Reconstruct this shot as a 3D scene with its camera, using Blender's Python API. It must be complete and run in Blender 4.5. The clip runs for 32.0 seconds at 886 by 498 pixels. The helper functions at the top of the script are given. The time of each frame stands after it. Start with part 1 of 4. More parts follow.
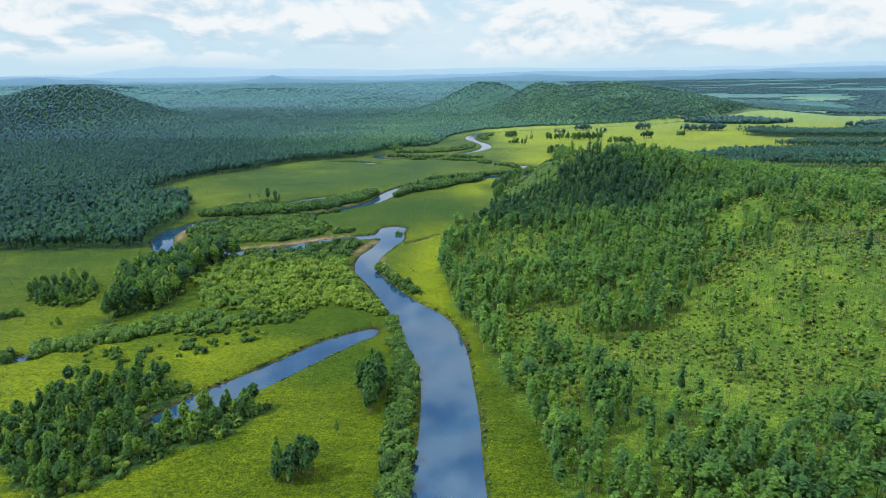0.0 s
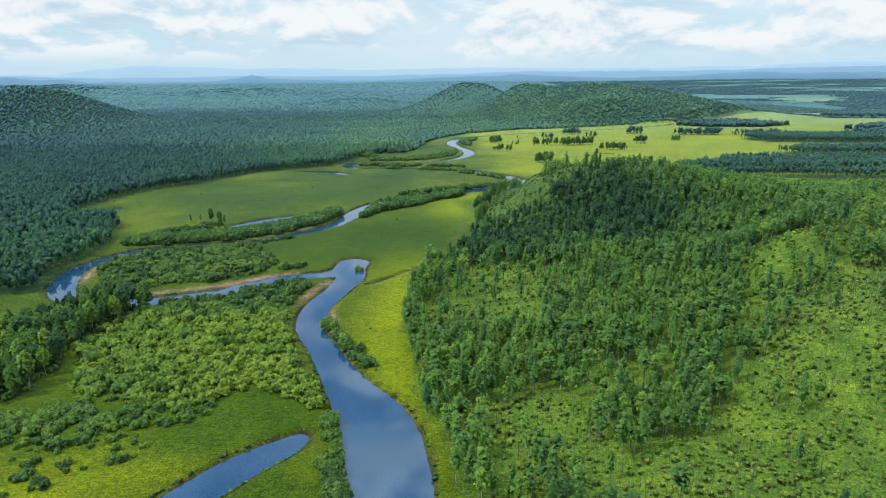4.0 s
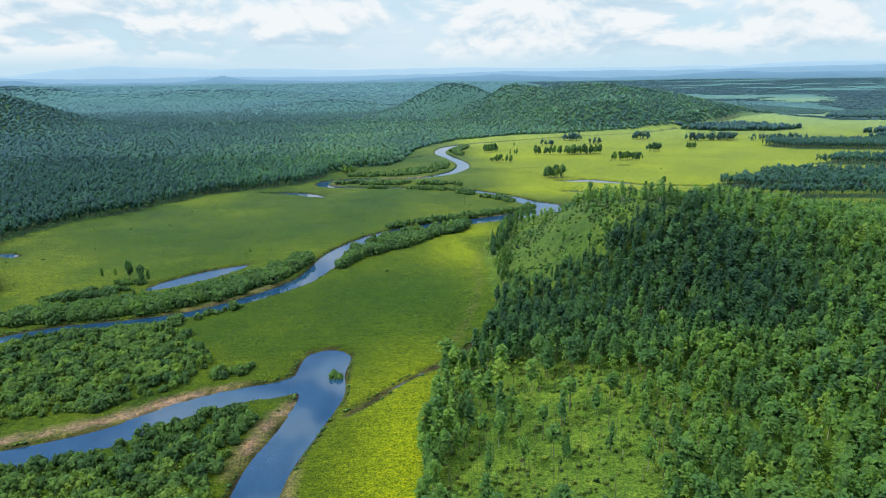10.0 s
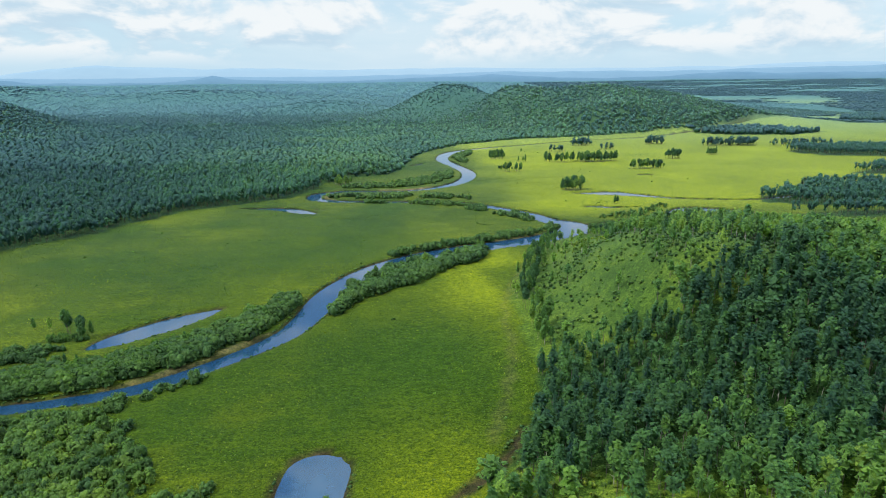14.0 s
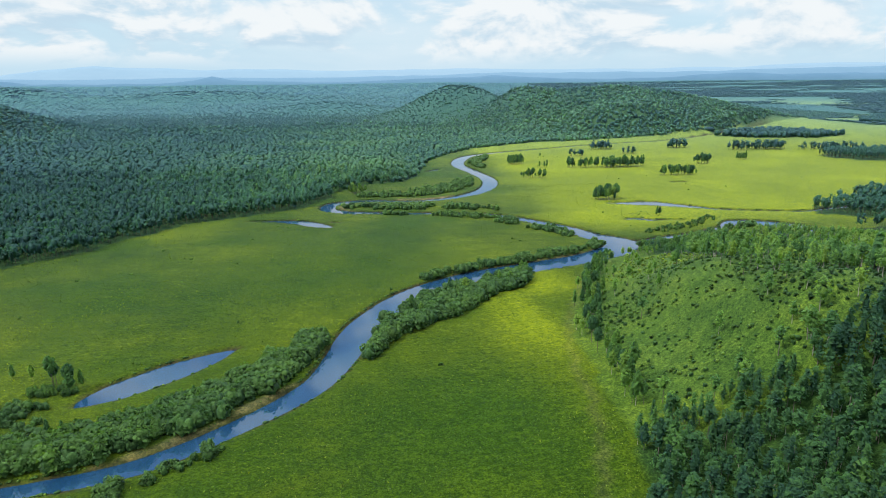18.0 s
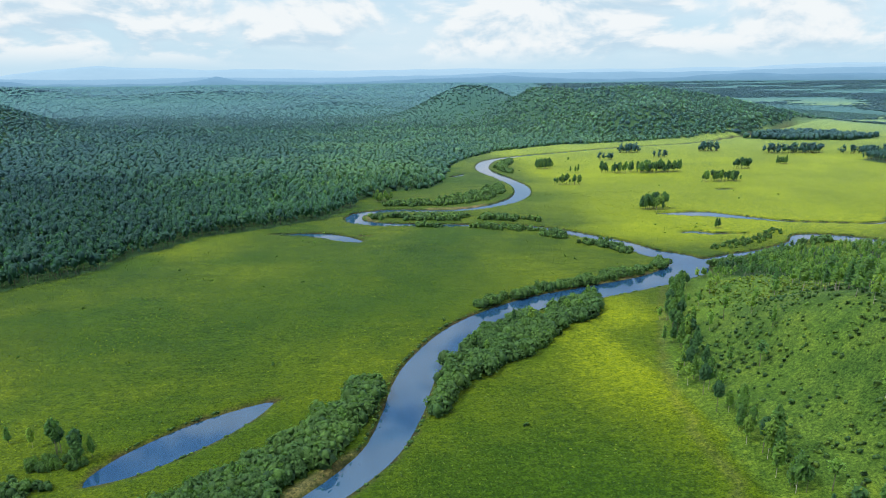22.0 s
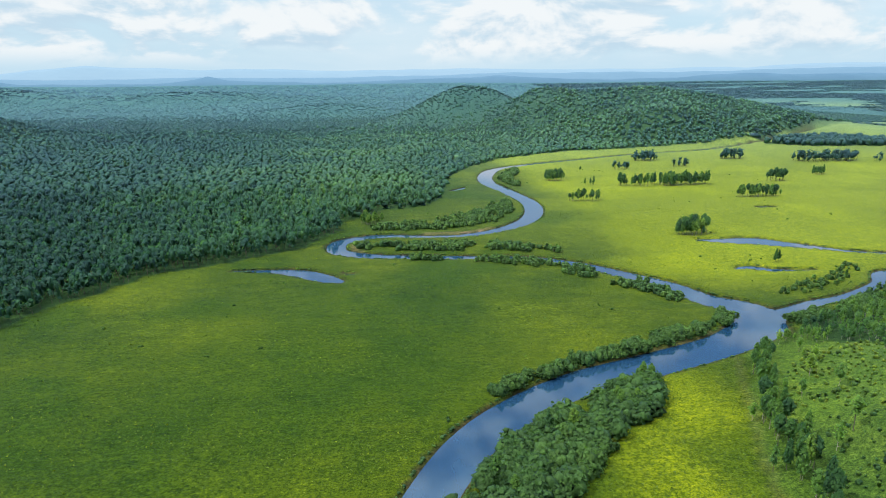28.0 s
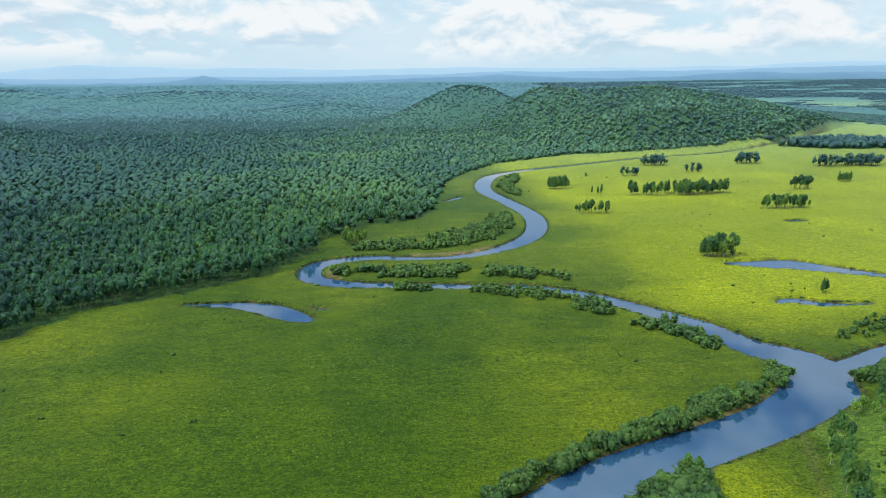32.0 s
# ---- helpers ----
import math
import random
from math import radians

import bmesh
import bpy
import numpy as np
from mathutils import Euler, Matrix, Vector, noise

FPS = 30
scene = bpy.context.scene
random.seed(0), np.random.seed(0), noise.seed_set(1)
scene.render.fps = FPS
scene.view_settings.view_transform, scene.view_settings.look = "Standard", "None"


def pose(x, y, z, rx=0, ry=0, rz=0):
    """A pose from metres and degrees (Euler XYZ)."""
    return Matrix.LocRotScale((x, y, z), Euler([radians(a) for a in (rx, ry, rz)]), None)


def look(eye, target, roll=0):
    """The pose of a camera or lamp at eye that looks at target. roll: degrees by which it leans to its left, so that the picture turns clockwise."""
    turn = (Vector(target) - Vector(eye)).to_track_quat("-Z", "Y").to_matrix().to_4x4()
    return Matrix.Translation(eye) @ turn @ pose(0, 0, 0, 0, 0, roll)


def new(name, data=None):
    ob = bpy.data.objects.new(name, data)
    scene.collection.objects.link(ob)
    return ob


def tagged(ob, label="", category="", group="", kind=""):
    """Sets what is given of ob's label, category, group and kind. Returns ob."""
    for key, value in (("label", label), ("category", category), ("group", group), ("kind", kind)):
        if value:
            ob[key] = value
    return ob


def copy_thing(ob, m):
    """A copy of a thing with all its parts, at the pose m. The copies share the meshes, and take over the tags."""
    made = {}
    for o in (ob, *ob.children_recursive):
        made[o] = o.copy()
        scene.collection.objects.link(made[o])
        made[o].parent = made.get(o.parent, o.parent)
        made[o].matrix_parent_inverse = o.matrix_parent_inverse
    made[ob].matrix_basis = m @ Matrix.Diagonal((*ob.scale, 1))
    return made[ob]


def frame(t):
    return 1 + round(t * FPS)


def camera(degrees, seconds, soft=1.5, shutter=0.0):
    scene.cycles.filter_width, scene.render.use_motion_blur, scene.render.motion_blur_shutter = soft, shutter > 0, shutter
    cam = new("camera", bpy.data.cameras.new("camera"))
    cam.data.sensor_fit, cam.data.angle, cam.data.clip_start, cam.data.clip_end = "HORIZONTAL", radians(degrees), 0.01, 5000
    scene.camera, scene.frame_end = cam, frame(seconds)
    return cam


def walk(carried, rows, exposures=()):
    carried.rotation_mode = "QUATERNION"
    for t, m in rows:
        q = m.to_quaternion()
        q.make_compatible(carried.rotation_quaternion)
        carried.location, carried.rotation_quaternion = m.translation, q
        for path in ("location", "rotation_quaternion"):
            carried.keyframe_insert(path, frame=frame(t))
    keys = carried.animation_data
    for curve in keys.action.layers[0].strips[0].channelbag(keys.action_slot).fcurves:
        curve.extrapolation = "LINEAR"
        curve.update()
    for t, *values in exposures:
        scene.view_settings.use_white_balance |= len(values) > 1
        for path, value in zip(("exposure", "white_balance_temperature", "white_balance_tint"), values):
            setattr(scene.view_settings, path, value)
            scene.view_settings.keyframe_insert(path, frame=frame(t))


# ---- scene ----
cam = camera(72.0, 32.0, soft=1.0)
METRES, EYE, TILT, LEAN, TURN = 502.5, 100.0, 0.2, -1.7, 0.0
ROWS = [
    (0.0, 0.0, 0.0, 0.0, -0.64, -15.88, 2.24),
    (0.5, 0.0036, 0.0209, 0.0001, -0.74, -15.86, 2.28),
    (1.0, 0.0071, 0.0416, 0.0001, -0.85, -15.85, 2.32),
    (1.5, 0.0107, 0.0622, 0.0001, -1.03, -15.87, 2.33),
    (2.0, 0.0145, 0.0826, 0.0002, -1.24, -15.86, 2.33),
    (2.5, 0.0181, 0.102, 0.0002, -1.44, -15.88, 2.3),
    (3.0, 0.021, 0.1206, 0.0004, -1.66, -15.9, 2.28),
    (3.5, 0.0204, 0.1357, 0.0005, -1.84, -15.91, 2.24),
    (5.5, 0.0118, 0.1991, 0.0014, -2.7, -15.98, 2.17),
    (6.0, 0.0097, 0.2173, 0.0013, -2.87, -15.97, 2.23),
    (6.5, 0.0074, 0.2369, 0.0015, -3.06, -16.01, 2.24),
    (7.0, 0.0055, 0.2577, 0.0016, -3.28, -16.0, 2.24),
    (7.5, 0.0042, 0.2801, 0.0017, -3.47, -16.01, 2.29),
    (8.0, 0.0035, 0.3034, 0.0019, -3.66, -15.98, 2.32),
    (8.5, 0.0032, 0.3264, 0.0019, -3.81, -16.0, 2.34),
    (9.0, 0.0025, 0.3497, 0.0019, -3.97, -16.0, 2.34),
    (9.5, 0.0003, 0.3723, 0.0019, -4.07, -15.99, 2.32),
    (10.0, -0.0027, 0.3946, 0.0019, -4.19, -16.0, 2.31),
    (10.5, -0.0053, 0.4162, 0.002, -4.3, -16.01, 2.31),
    (11.0, -0.0073, 0.4361, 0.0021, -4.39, -16.04, 2.28),
    (11.5, -0.0089, 0.4555, 0.002, -4.49, -16.04, 2.26),
    (12.0, -0.0104, 0.4731, 0.0022, -4.57, -15.99, 2.26),
    (12.5, -0.012, 0.4896, 0.0023, -4.65, -16.01, 2.25),
    (13.0, -0.0131, 0.5046, 0.0023, -4.68, -16.01, 2.24),
    (13.5, -0.0142, 0.5185, 0.0024, -4.75, -16.01, 2.23),
    (15.5, -0.0229, 0.5698, 0.0022, -4.92, -15.95, 2.26),
    (16.0, -0.0261, 0.5814, 0.0022, -4.91, -15.95, 2.24),
    (16.5, -0.0301, 0.5927, 0.0024, -4.91, -15.92, 2.22),
    (17.0, -0.036, 0.6031, 0.0025, -4.95, -15.91, 2.22),
    (17.5, -0.0433, 0.6126, 0.0027, -4.97, -15.91, 2.2),
    (18.0, -0.0508, 0.6219, 0.003, -4.95, -15.92, 2.22),
    (18.5, -0.0584, 0.6314, 0.0031, -4.93, -15.94, 2.21),
    (19.0, -0.0655, 0.6411, 0.0032, -4.87, -15.93, 2.21),
    (19.5, -0.0724, 0.651, 0.0034, -4.83, -15.92, 2.2),
    (20.0, -0.0786, 0.6614, 0.0035, -4.79, -15.88, 2.19),
    (20.5, -0.0838, 0.6724, 0.0037, -4.75, -15.89, 2.18),
    (21.0, -0.0883, 0.6836, 0.0038, -4.74, -15.91, 2.16),
    (21.5, -0.0918, 0.6953, 0.004, -4.73, -15.91, 2.17),
    (22.0, -0.0944, 0.7076, 0.004, -4.72, -15.9, 2.2),
    (22.5, -0.0965, 0.7199, 0.0041, -4.72, -15.89, 2.22),
    (23.0, -0.0977, 0.7328, 0.0042, -4.76, -15.9, 2.24),
    (23.5, -0.0983, 0.7456, 0.0044, -4.83, -15.9, 2.25),
    (24.0, -0.0979, 0.7587, 0.0043, -4.87, -15.91, 2.26),
    (24.5, -0.097, 0.7722, 0.0042, -4.92, -15.89, 2.28),
    (25.0, -0.0959, 0.7844, 0.0042, -4.95, -15.88, 2.28),
    (25.5, -0.0946, 0.798, 0.0042, -5.01, -15.91, 2.26),
    (27.5, -0.0883, 0.8524, 0.0052, -5.1, -15.91, 2.2),
    (28.0, -0.086, 0.8663, 0.005, -5.09, -15.91, 2.2),
    (28.5, -0.0838, 0.8797, 0.005, -5.08, -15.92, 2.19),
    (29.0, -0.0815, 0.8933, 0.0048, -5.08, -15.91, 2.2),
    (29.5, -0.0791, 0.9066, 0.0046, -5.1, -15.95, 2.22),
    (30.0, -0.0765, 0.92, 0.0046, -5.1, -15.93, 2.22),
    (30.5, -0.074, 0.9333, 0.0045, -5.1, -15.95, 2.23),
    (31.0, -0.0714, 0.9467, 0.0044, -5.12, -15.98, 2.22),
    (31.5, -0.0687, 0.9599, 0.0042, -5.13, -15.98, 2.21),
    (32.0, -0.0658, 0.9732, 0.0041, -5.14, -16.0, 2.22),
]
walk(cam, [(t, pose(0, 0, EYE, TILT, LEAN, TURN) @ pose(METRES * x, METRES * y, METRES * z, 90 + pitch, roll, yaw)) for t, x, y, z, yaw, pitch, roll in ROWS])

# ---- world, sun ----
SUN_ELEV, SUN_AZ = 50.0, -108.0          # degrees; azimuth from straight ahead, to the right


def build_world():
    world = bpy.data.worlds.new("summer_sky")
    scene.world = world
    world.use_nodes = True
    nt = world.node_tree
    nt.nodes.clear()
    N, K = nt.nodes.new, nt.links.new
    sky = N("ShaderNodeTexSky")
    sky.sky_type, sky.sun_disc = "NISHITA", False
    sky.sun_elevation, sky.sun_rotation = radians(SUN_ELEV), radians(SUN_AZ)
    sky.air_density, sky.dust_density, sky.ozone_density = 1.0, 0.4, 2.0
    co = N("ShaderNodeTexCoord")
    axis = N("ShaderNodeSeparateXYZ")
    K(co.outputs["Generated"], axis.inputs[0])

    def cloud_noise(scale, place, detail, stretch):
        mp, n = N("ShaderNodeMapping"), N("ShaderNodeTexNoise")
        mp.inputs["Scale"].default_value, mp.inputs["Location"].default_value = (1.0, 1.0, stretch), place
        n.inputs["Scale"].default_value, n.inputs["Detail"].default_value, n.inputs["Roughness"].default_value = scale, detail, 0.55
        n.inputs["Distortion"].default_value = 0.3
        K(co.outputs["Generated"], mp.inputs["Vector"])
        K(mp.outputs[0], n.inputs["Vector"])
        return n.outputs["Fac"]

    def rise(value, a, b, c0, c1):
        r = N("ShaderNodeMapRange")
        r.interpolation_type = "SMOOTHSTEP"
        r.inputs[1].default_value, r.inputs[2].default_value, r.inputs[3].default_value, r.inputs[4].default_value = a, b, c0, c1
        K(value, r.inputs[0])
        return r.outputs[0]

    def mixed(fac, a, b):
        m = N("ShaderNodeMix")
        m.data_type = "RGBA"
        K(fac, m.inputs[0])
        for sock, v in ((m.inputs[6], a), (m.inputs[7], b)):
            if isinstance(v, tuple):
                sock.default_value = (*v, 1)
            else:
                K(v, sock)
        return m.outputs[2]

    gain = N("ShaderNodeVectorMath")
    gain.operation = "SCALE"
    gain.inputs["Scale"].default_value = 0.15
    K(sky.outputs[0], gain.inputs[0])
    # whitish air near the horizon, blue above
    clear = mixed(rise(axis.outputs["Z"], -0.02, 0.36, 1.0, 0.0), gain.outputs[0], (0.56, 0.76, 0.90))
    body = cloud_noise(5.6, (3.1, 0.4, 0.2), 12.0, 2.3)
    over = cloud_noise(5.6, (3.1, 0.4, 0.235), 12.0, 2.3)
    veil = cloud_noise(2.0, (1.7, 6.4, 1.3), 5.0, 6.0)
    lit = N("ShaderNodeMath")
    lit.operation = "SUBTRACT"
    K(body, lit.inputs[0])
    K(over, lit.inputs[1])
    thin = N("ShaderNodeMath")
    thin.operation = "MULTIPLY"
    K(rise(body, 0.41, 0.53, 0.0, 1.0), thin.inputs[0])
    K(rise(axis.outputs["Z"], 0.015, 0.05, 0.0, 0.95), thin.inputs[1])
    tone = mixed(rise(lit.outputs[0], -0.09, 0.05, 0.0, 1.0), (0.55, 0.72, 0.85), (0.90, 0.94, 0.96))
    # overhead, out of view, a bright, nearly closed cloud field is added to fill shadows
    high = mixed(rise(body, 0.30, 0.52, 0.0, 1.0), gain.outputs[0], (2.7, 2.8, 2.95))
    hazy = mixed(rise(veil, 0.45, 0.70, 0.0, 0.30), clear, (0.90, 0.95, 0.98))
    final = mixed(rise(axis.outputs["Z"], 0.55, 0.80, 0.0, 1.0), mixed(thin.outputs[0], hazy, tone), high)
    bg = N("ShaderNodeBackground")
    bg.inputs["Strength"].default_value = 1.0
    K(final, bg.inputs[0])
    K(bg.outputs[0], N("ShaderNodeOutputWorld").inputs[0])


build_world()
sun = new("sun", bpy.data.lights.new("sun", "SUN"))
sun.data.energy, sun.data.angle, sun.data.color = 3.6, radians(1.5), (1.0, 0.96, 0.89)
_a, _e = radians(SUN_AZ), radians(SUN_ELEV)
sun.matrix_world = look((math.sin(_a) * math.cos(_e) * 900, 300 + math.cos(_a) * math.cos(_e) * 900, math.sin(_e) * 900), (0, 300, 0))


# ---- materials ----
def material(name):
    m = bpy.data.materials.new(name)
    m.use_nodes = True
    m.node_tree.nodes.clear()
    return m, m.node_tree.nodes.new, m.node_tree.links.new


def ramp(N, stops):
    r = N("ShaderNodeValToRGB")
    e = r.color_ramp.elements
    e[0].position, e[0].color = stops[0][0], (*stops[0][1], 1)
    e[1].position, e[1].color = stops[-1][0], (*stops[-1][1], 1)
    for p, c in stops[1:-1]:
        x = e.new(p)
        x.color = (*c, 1)
    return r


def noise_tex(N, K, scale, detail=4.0, rough=0.55, stretch=(1, 1, 1)):
    co, mp, n = N("ShaderNodeNewGeometry"), N("ShaderNodeMapping"), N("ShaderNodeTexNoise")
    K(co.outputs["Position"], mp.inputs["Vector"])
    mp.inputs["Scale"].default_value = stretch
    K(mp.outputs[0], n.inputs["Vector"])
    n.inputs["Scale"].default_value, n.inputs["Detail"].default_value, n.inputs["Roughness"].default_value = scale, detail, rough
    return n


def blend(N, K, fac, a, b, mode="MIX"):
    m = N("ShaderNodeMix")
    m.data_type, m.blend_type = "RGBA", mode
    for sock, v in ((m.inputs[0], fac), (m.inputs[6], a), (m.inputs[7], b)):
        if isinstance(v, (float, int)):
            sock.default_value = v
        elif isinstance(v, tuple):
            sock.default_value = (*v, 1)
        else:
            K(v, sock)
    return m.outputs[2]


def attr(N, name):
    a = N("ShaderNodeAttribute")
    a.attribute_name = name
    return a.outputs["Fac"]


# blue tint of the leaf sheen, standing in for haze
HAZE_SHEEN_TINT = (0.25, 0.58, 1.0, 1)


def haze_sheen(N, K, shader, haze_gloss, place=""):
    """Bluish grazing sheen that imitates haze on woods and grass; place: more of it where that number is high."""
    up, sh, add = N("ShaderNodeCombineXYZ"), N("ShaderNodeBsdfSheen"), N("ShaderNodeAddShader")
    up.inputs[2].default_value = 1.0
    tint = (0.27 * haze_gloss, 0.48 * haze_gloss, 0.88 * haze_gloss)
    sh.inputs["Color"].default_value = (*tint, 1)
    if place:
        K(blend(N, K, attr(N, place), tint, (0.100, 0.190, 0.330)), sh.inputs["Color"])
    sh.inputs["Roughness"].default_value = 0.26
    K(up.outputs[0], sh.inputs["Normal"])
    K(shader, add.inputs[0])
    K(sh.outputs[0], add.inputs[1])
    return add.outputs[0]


def leaf_material(name, stops, sheen=0.12, through_light=0.3, grain=0.5, relief=1.0, haze_gloss=0.0):
    """Foliage: colour from each plant's own tint, varied leaf clump by leaf clump; a blue sheen imitates haze."""
    m, N, K = material(name)
    base = ramp(N, stops)
    K(attr(N, "tint"), base.inputs[0])
    g = N("ShaderNodeNewGeometry")
    isl = ramp(N, [(0.0, (1 - grain,) * 3), (1.0, (1 + grain * 0.6,) * 3)])
    K(g.outputs["Random Per Island"], isl.inputs[0])
    col = blend(N, K, 1.0, base.outputs[0], isl.outputs[0], "MULTIPLY")
    fine = noise_tex(N, K, 3.2, 6.0, 0.78)
    spots = ramp(N, [(0.36, (0.50, 0.56, 0.58)), (0.64, (1.50, 1.46, 1.36))])
    K(fine.outputs["Fac"], spots.inputs[0])
    col = blend(N, K, 0.9 * relief, col, spots.outputs[0], "MULTIPLY")
    n = noise_tex(N, K, 0.03, 3.0)
    patch = ramp(N, [(0.3, (0.75, 0.82, 0.8)), (0.7, (1.2, 1.12, 0.95))])
    K(n.outputs["Fac"], patch.inputs[0])
    col = blend(N, K, 0.8, col, patch.outputs[0], "MULTIPLY")
    p = N("ShaderNodeBsdfPrincipled")
    p.inputs["Roughness"].default_value = 0.62
    p.inputs["Specular IOR Level"].default_value = 0.25
    p.inputs["Sheen Weight"].default_value = sheen
    p.inputs["Sheen Roughness"].default_value = 0.6
    p.inputs["Sheen Tint"].default_value = HAZE_SHEEN_TINT
    K(col, p.inputs["Base Color"])
    bump = N("ShaderNodeBump")
    bump.inputs["Strength"].default_value, bump.inputs["Distance"].default_value = 0.7 * relief, 0.25
    K(fine.outputs["Fac"], bump.inputs["Height"])
    K(bump.outputs[0], p.inputs["Normal"])
    tr = N("ShaderNodeBsdfTranslucent")
    K(blend(N, K, 1.0, col, (1.25, 1.3, 0.6), "MULTIPLY"), tr.inputs[0])
    mx = N("ShaderNodeMixShader")
    mx.inputs[0].default_value = through_light
    K(p.outputs[0], mx.inputs[1])
    K(tr.outputs[0], mx.inputs[2])
    out = haze_sheen(N, K, mx.outputs[0], haze_gloss) if haze_gloss else mx.outputs[0]
    K(out, N("ShaderNodeOutputMaterial").inputs[0])
    return m


def bark_material(name, dark, light, scale=0.8):
    m, N, K = material(name)
    n = noise_tex(N, K, scale, 5.0, 0.6, (3, 3, 0.6))
    r = ramp(N, [(0.35, dark), (0.65, light)])
    K(n.outputs["Fac"], r.inputs[0])
    p = N("ShaderNodeBsdfPrincipled")
    p.inputs["Roughness"].default_value = 0.85
    K(r.outputs[0], p.inputs["Base Color"])
    K(p.outputs[0], N("ShaderNodeOutputMaterial").inputs[0])
    return m


def ground_material():
    """Wet meadow, forest floor, bare banks and sand, each where the plan lays it; far haze and cloud shade painted in.
    """
    m, N, K = material("meadow_ground")
    n_big = noise_tex(N, K, 0.012, 4.0, 0.55)
    n_mid = noise_tex(N, K, 0.07, 6.0, 0.6)
    n_row = noise_tex(N, K, 0.12, 5.0, 0.6, (0.35, 1.2, 1))
    n_fine = noise_tex(N, K, 1.6, 8.0, 0.75)
    a = ramp(N, [(0.30, (0.027, 0.056, 0.004)), (0.5, (0.046, 0.078, 0.004)), (0.72, (0.080, 0.110, 0.005))])
    K(n_big.outputs["Fac"], a.inputs[0])
    b = ramp(N, [(0.32, (0.80, 0.86, 0.88)), (0.68, (1.18, 1.12, 1.04))])
    K(n_mid.outputs["Fac"], b.inputs[0])
    c = ramp(N, [(0.35, (0.70, 0.80, 0.84)), (0.65, (1.22, 1.15, 1.08))])
    K(n_row.outputs["Fac"], c.inputs[0])
    d = ramp(N, [(0.40, (0.40, 0.50, 0.48)), (0.60, (1.5, 1.4, 1.33))])
    K(n_fine.outputs["Fac"], d.inputs[0])
    col = blend(N, K, 1.0, a.outputs[0], b.outputs[0], "MULTIPLY")
    col = blend(N, K, 0.9, col, c.outputs[0], "MULTIPLY")
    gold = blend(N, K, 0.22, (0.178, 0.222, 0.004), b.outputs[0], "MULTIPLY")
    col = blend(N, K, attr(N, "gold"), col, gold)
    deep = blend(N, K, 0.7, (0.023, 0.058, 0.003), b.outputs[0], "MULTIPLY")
    col = blend(N, K, attr(N, "deep_and_shade"), col, deep)
    # haze painted over the far meadow as a paler colour
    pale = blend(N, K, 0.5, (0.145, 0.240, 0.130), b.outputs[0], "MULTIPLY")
    col = blend(N, K, attr(N, "grass_haze"), col, pale)
    wood = ramp(N, [(0.35, (0.016, 0.044, 0.012)), (0.65, (0.034, 0.076, 0.016))])
    K(n_mid.outputs["Fac"], wood.inputs[0])
    col = blend(N, K, attr(N, "wood"), col, wood.outputs[0])
    # haze painted over the far woodland floor as a bluer colour
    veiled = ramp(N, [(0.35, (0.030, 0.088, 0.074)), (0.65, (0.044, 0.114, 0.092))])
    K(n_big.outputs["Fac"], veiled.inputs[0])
    col = blend(N, K, attr(N, "wood_haze"), col, veiled.outputs[0])
    glade = ramp(N, [(0.3, (0.046, 0.096, 0.013)), (0.5, (0.070, 0.128, 0.016)), (0.7, (0.110, 0.164, 0.020))])
    K(n_mid.outputs["Fac"], glade.inputs[0])
    col = blend(N, K, attr(N, "glade"), col, glade.outputs[0])
    sand = ramp(N, [(0.35, (0.145, 0.092, 0.066)), (0.65, (0.25, 0.172, 0.128))])
    K(n_mid.outputs["Fac"], sand.inputs[0])
    col = blend(N, K, attr(N, "sand"), col, sand.outputs[0])
    mud = ramp(N, [(0.35, (0.022, 0.018, 0.010)), (0.65, (0.05, 0.042, 0.022))])
    K(n_mid.outputs["Fac"], mud.inputs[0])
    col = blend(N, K, attr(N, "mud"), col, mud.outputs[0])
    n_tuft = noise_tex(N, K, 0.7, 8.0, 0.78, (0.7, 1.0, 1))
    tuft = ramp(N, [(0.40, (0.55, 0.66, 0.70)), (0.60, (1.38, 1.30, 1.20))])
    K(n_tuft.outputs["Fac"], tuft.inputs[0])
    n_clump = noise_tex(N, K, 0.22, 9.0, 0.72, (0.55, 1.25, 1))
    clump = ramp(N, [(0.38, (0.66, 0.76, 0.80)), (0.62, (1.26, 1.20, 1.12))])
    K(n_clump.outputs["Fac"], clump.inputs[0])
    col = blend(N, K, 0.6, col, clump.outputs[0], "MULTIPLY")
    col = blend(N, K, 1.0, col, tuft.outputs[0], "MULTIPLY")
    col = blend(N, K, 1.0, col, d.outputs[0], "MULTIPLY")
    p = N("ShaderNodeBsdfPrincipled")
    p.inputs["Roughness"].default_value = 0.8
    p.inputs["Specular IOR Level"].default_value = 0.06
    # faint blue sheen on the ground, imitating haze at a grazing view
    p.inputs["Sheen Weight"].default_value = 0.08
    p.inputs["Sheen Roughness"].default_value = 0.2
    p.inputs["Sheen Tint"].default_value = (0.45, 0.72, 1.0, 1)
    K(col, p.inputs["Base Color"])
    bump = N("ShaderNodeBump")
    bump.inputs["Strength"].default_value, bump.inputs["Distance"].default_value = 0.7, 0.6
    K(n_fine.outputs["Fac"], bump.inputs["Height"])
    K(bump.outputs[0], p.inputs["Normal"])
    K(haze_sheen(N, K, p.outputs[0], 0.15, "wood_haze"), N("ShaderNodeOutputMaterial").inputs[0])
    return m


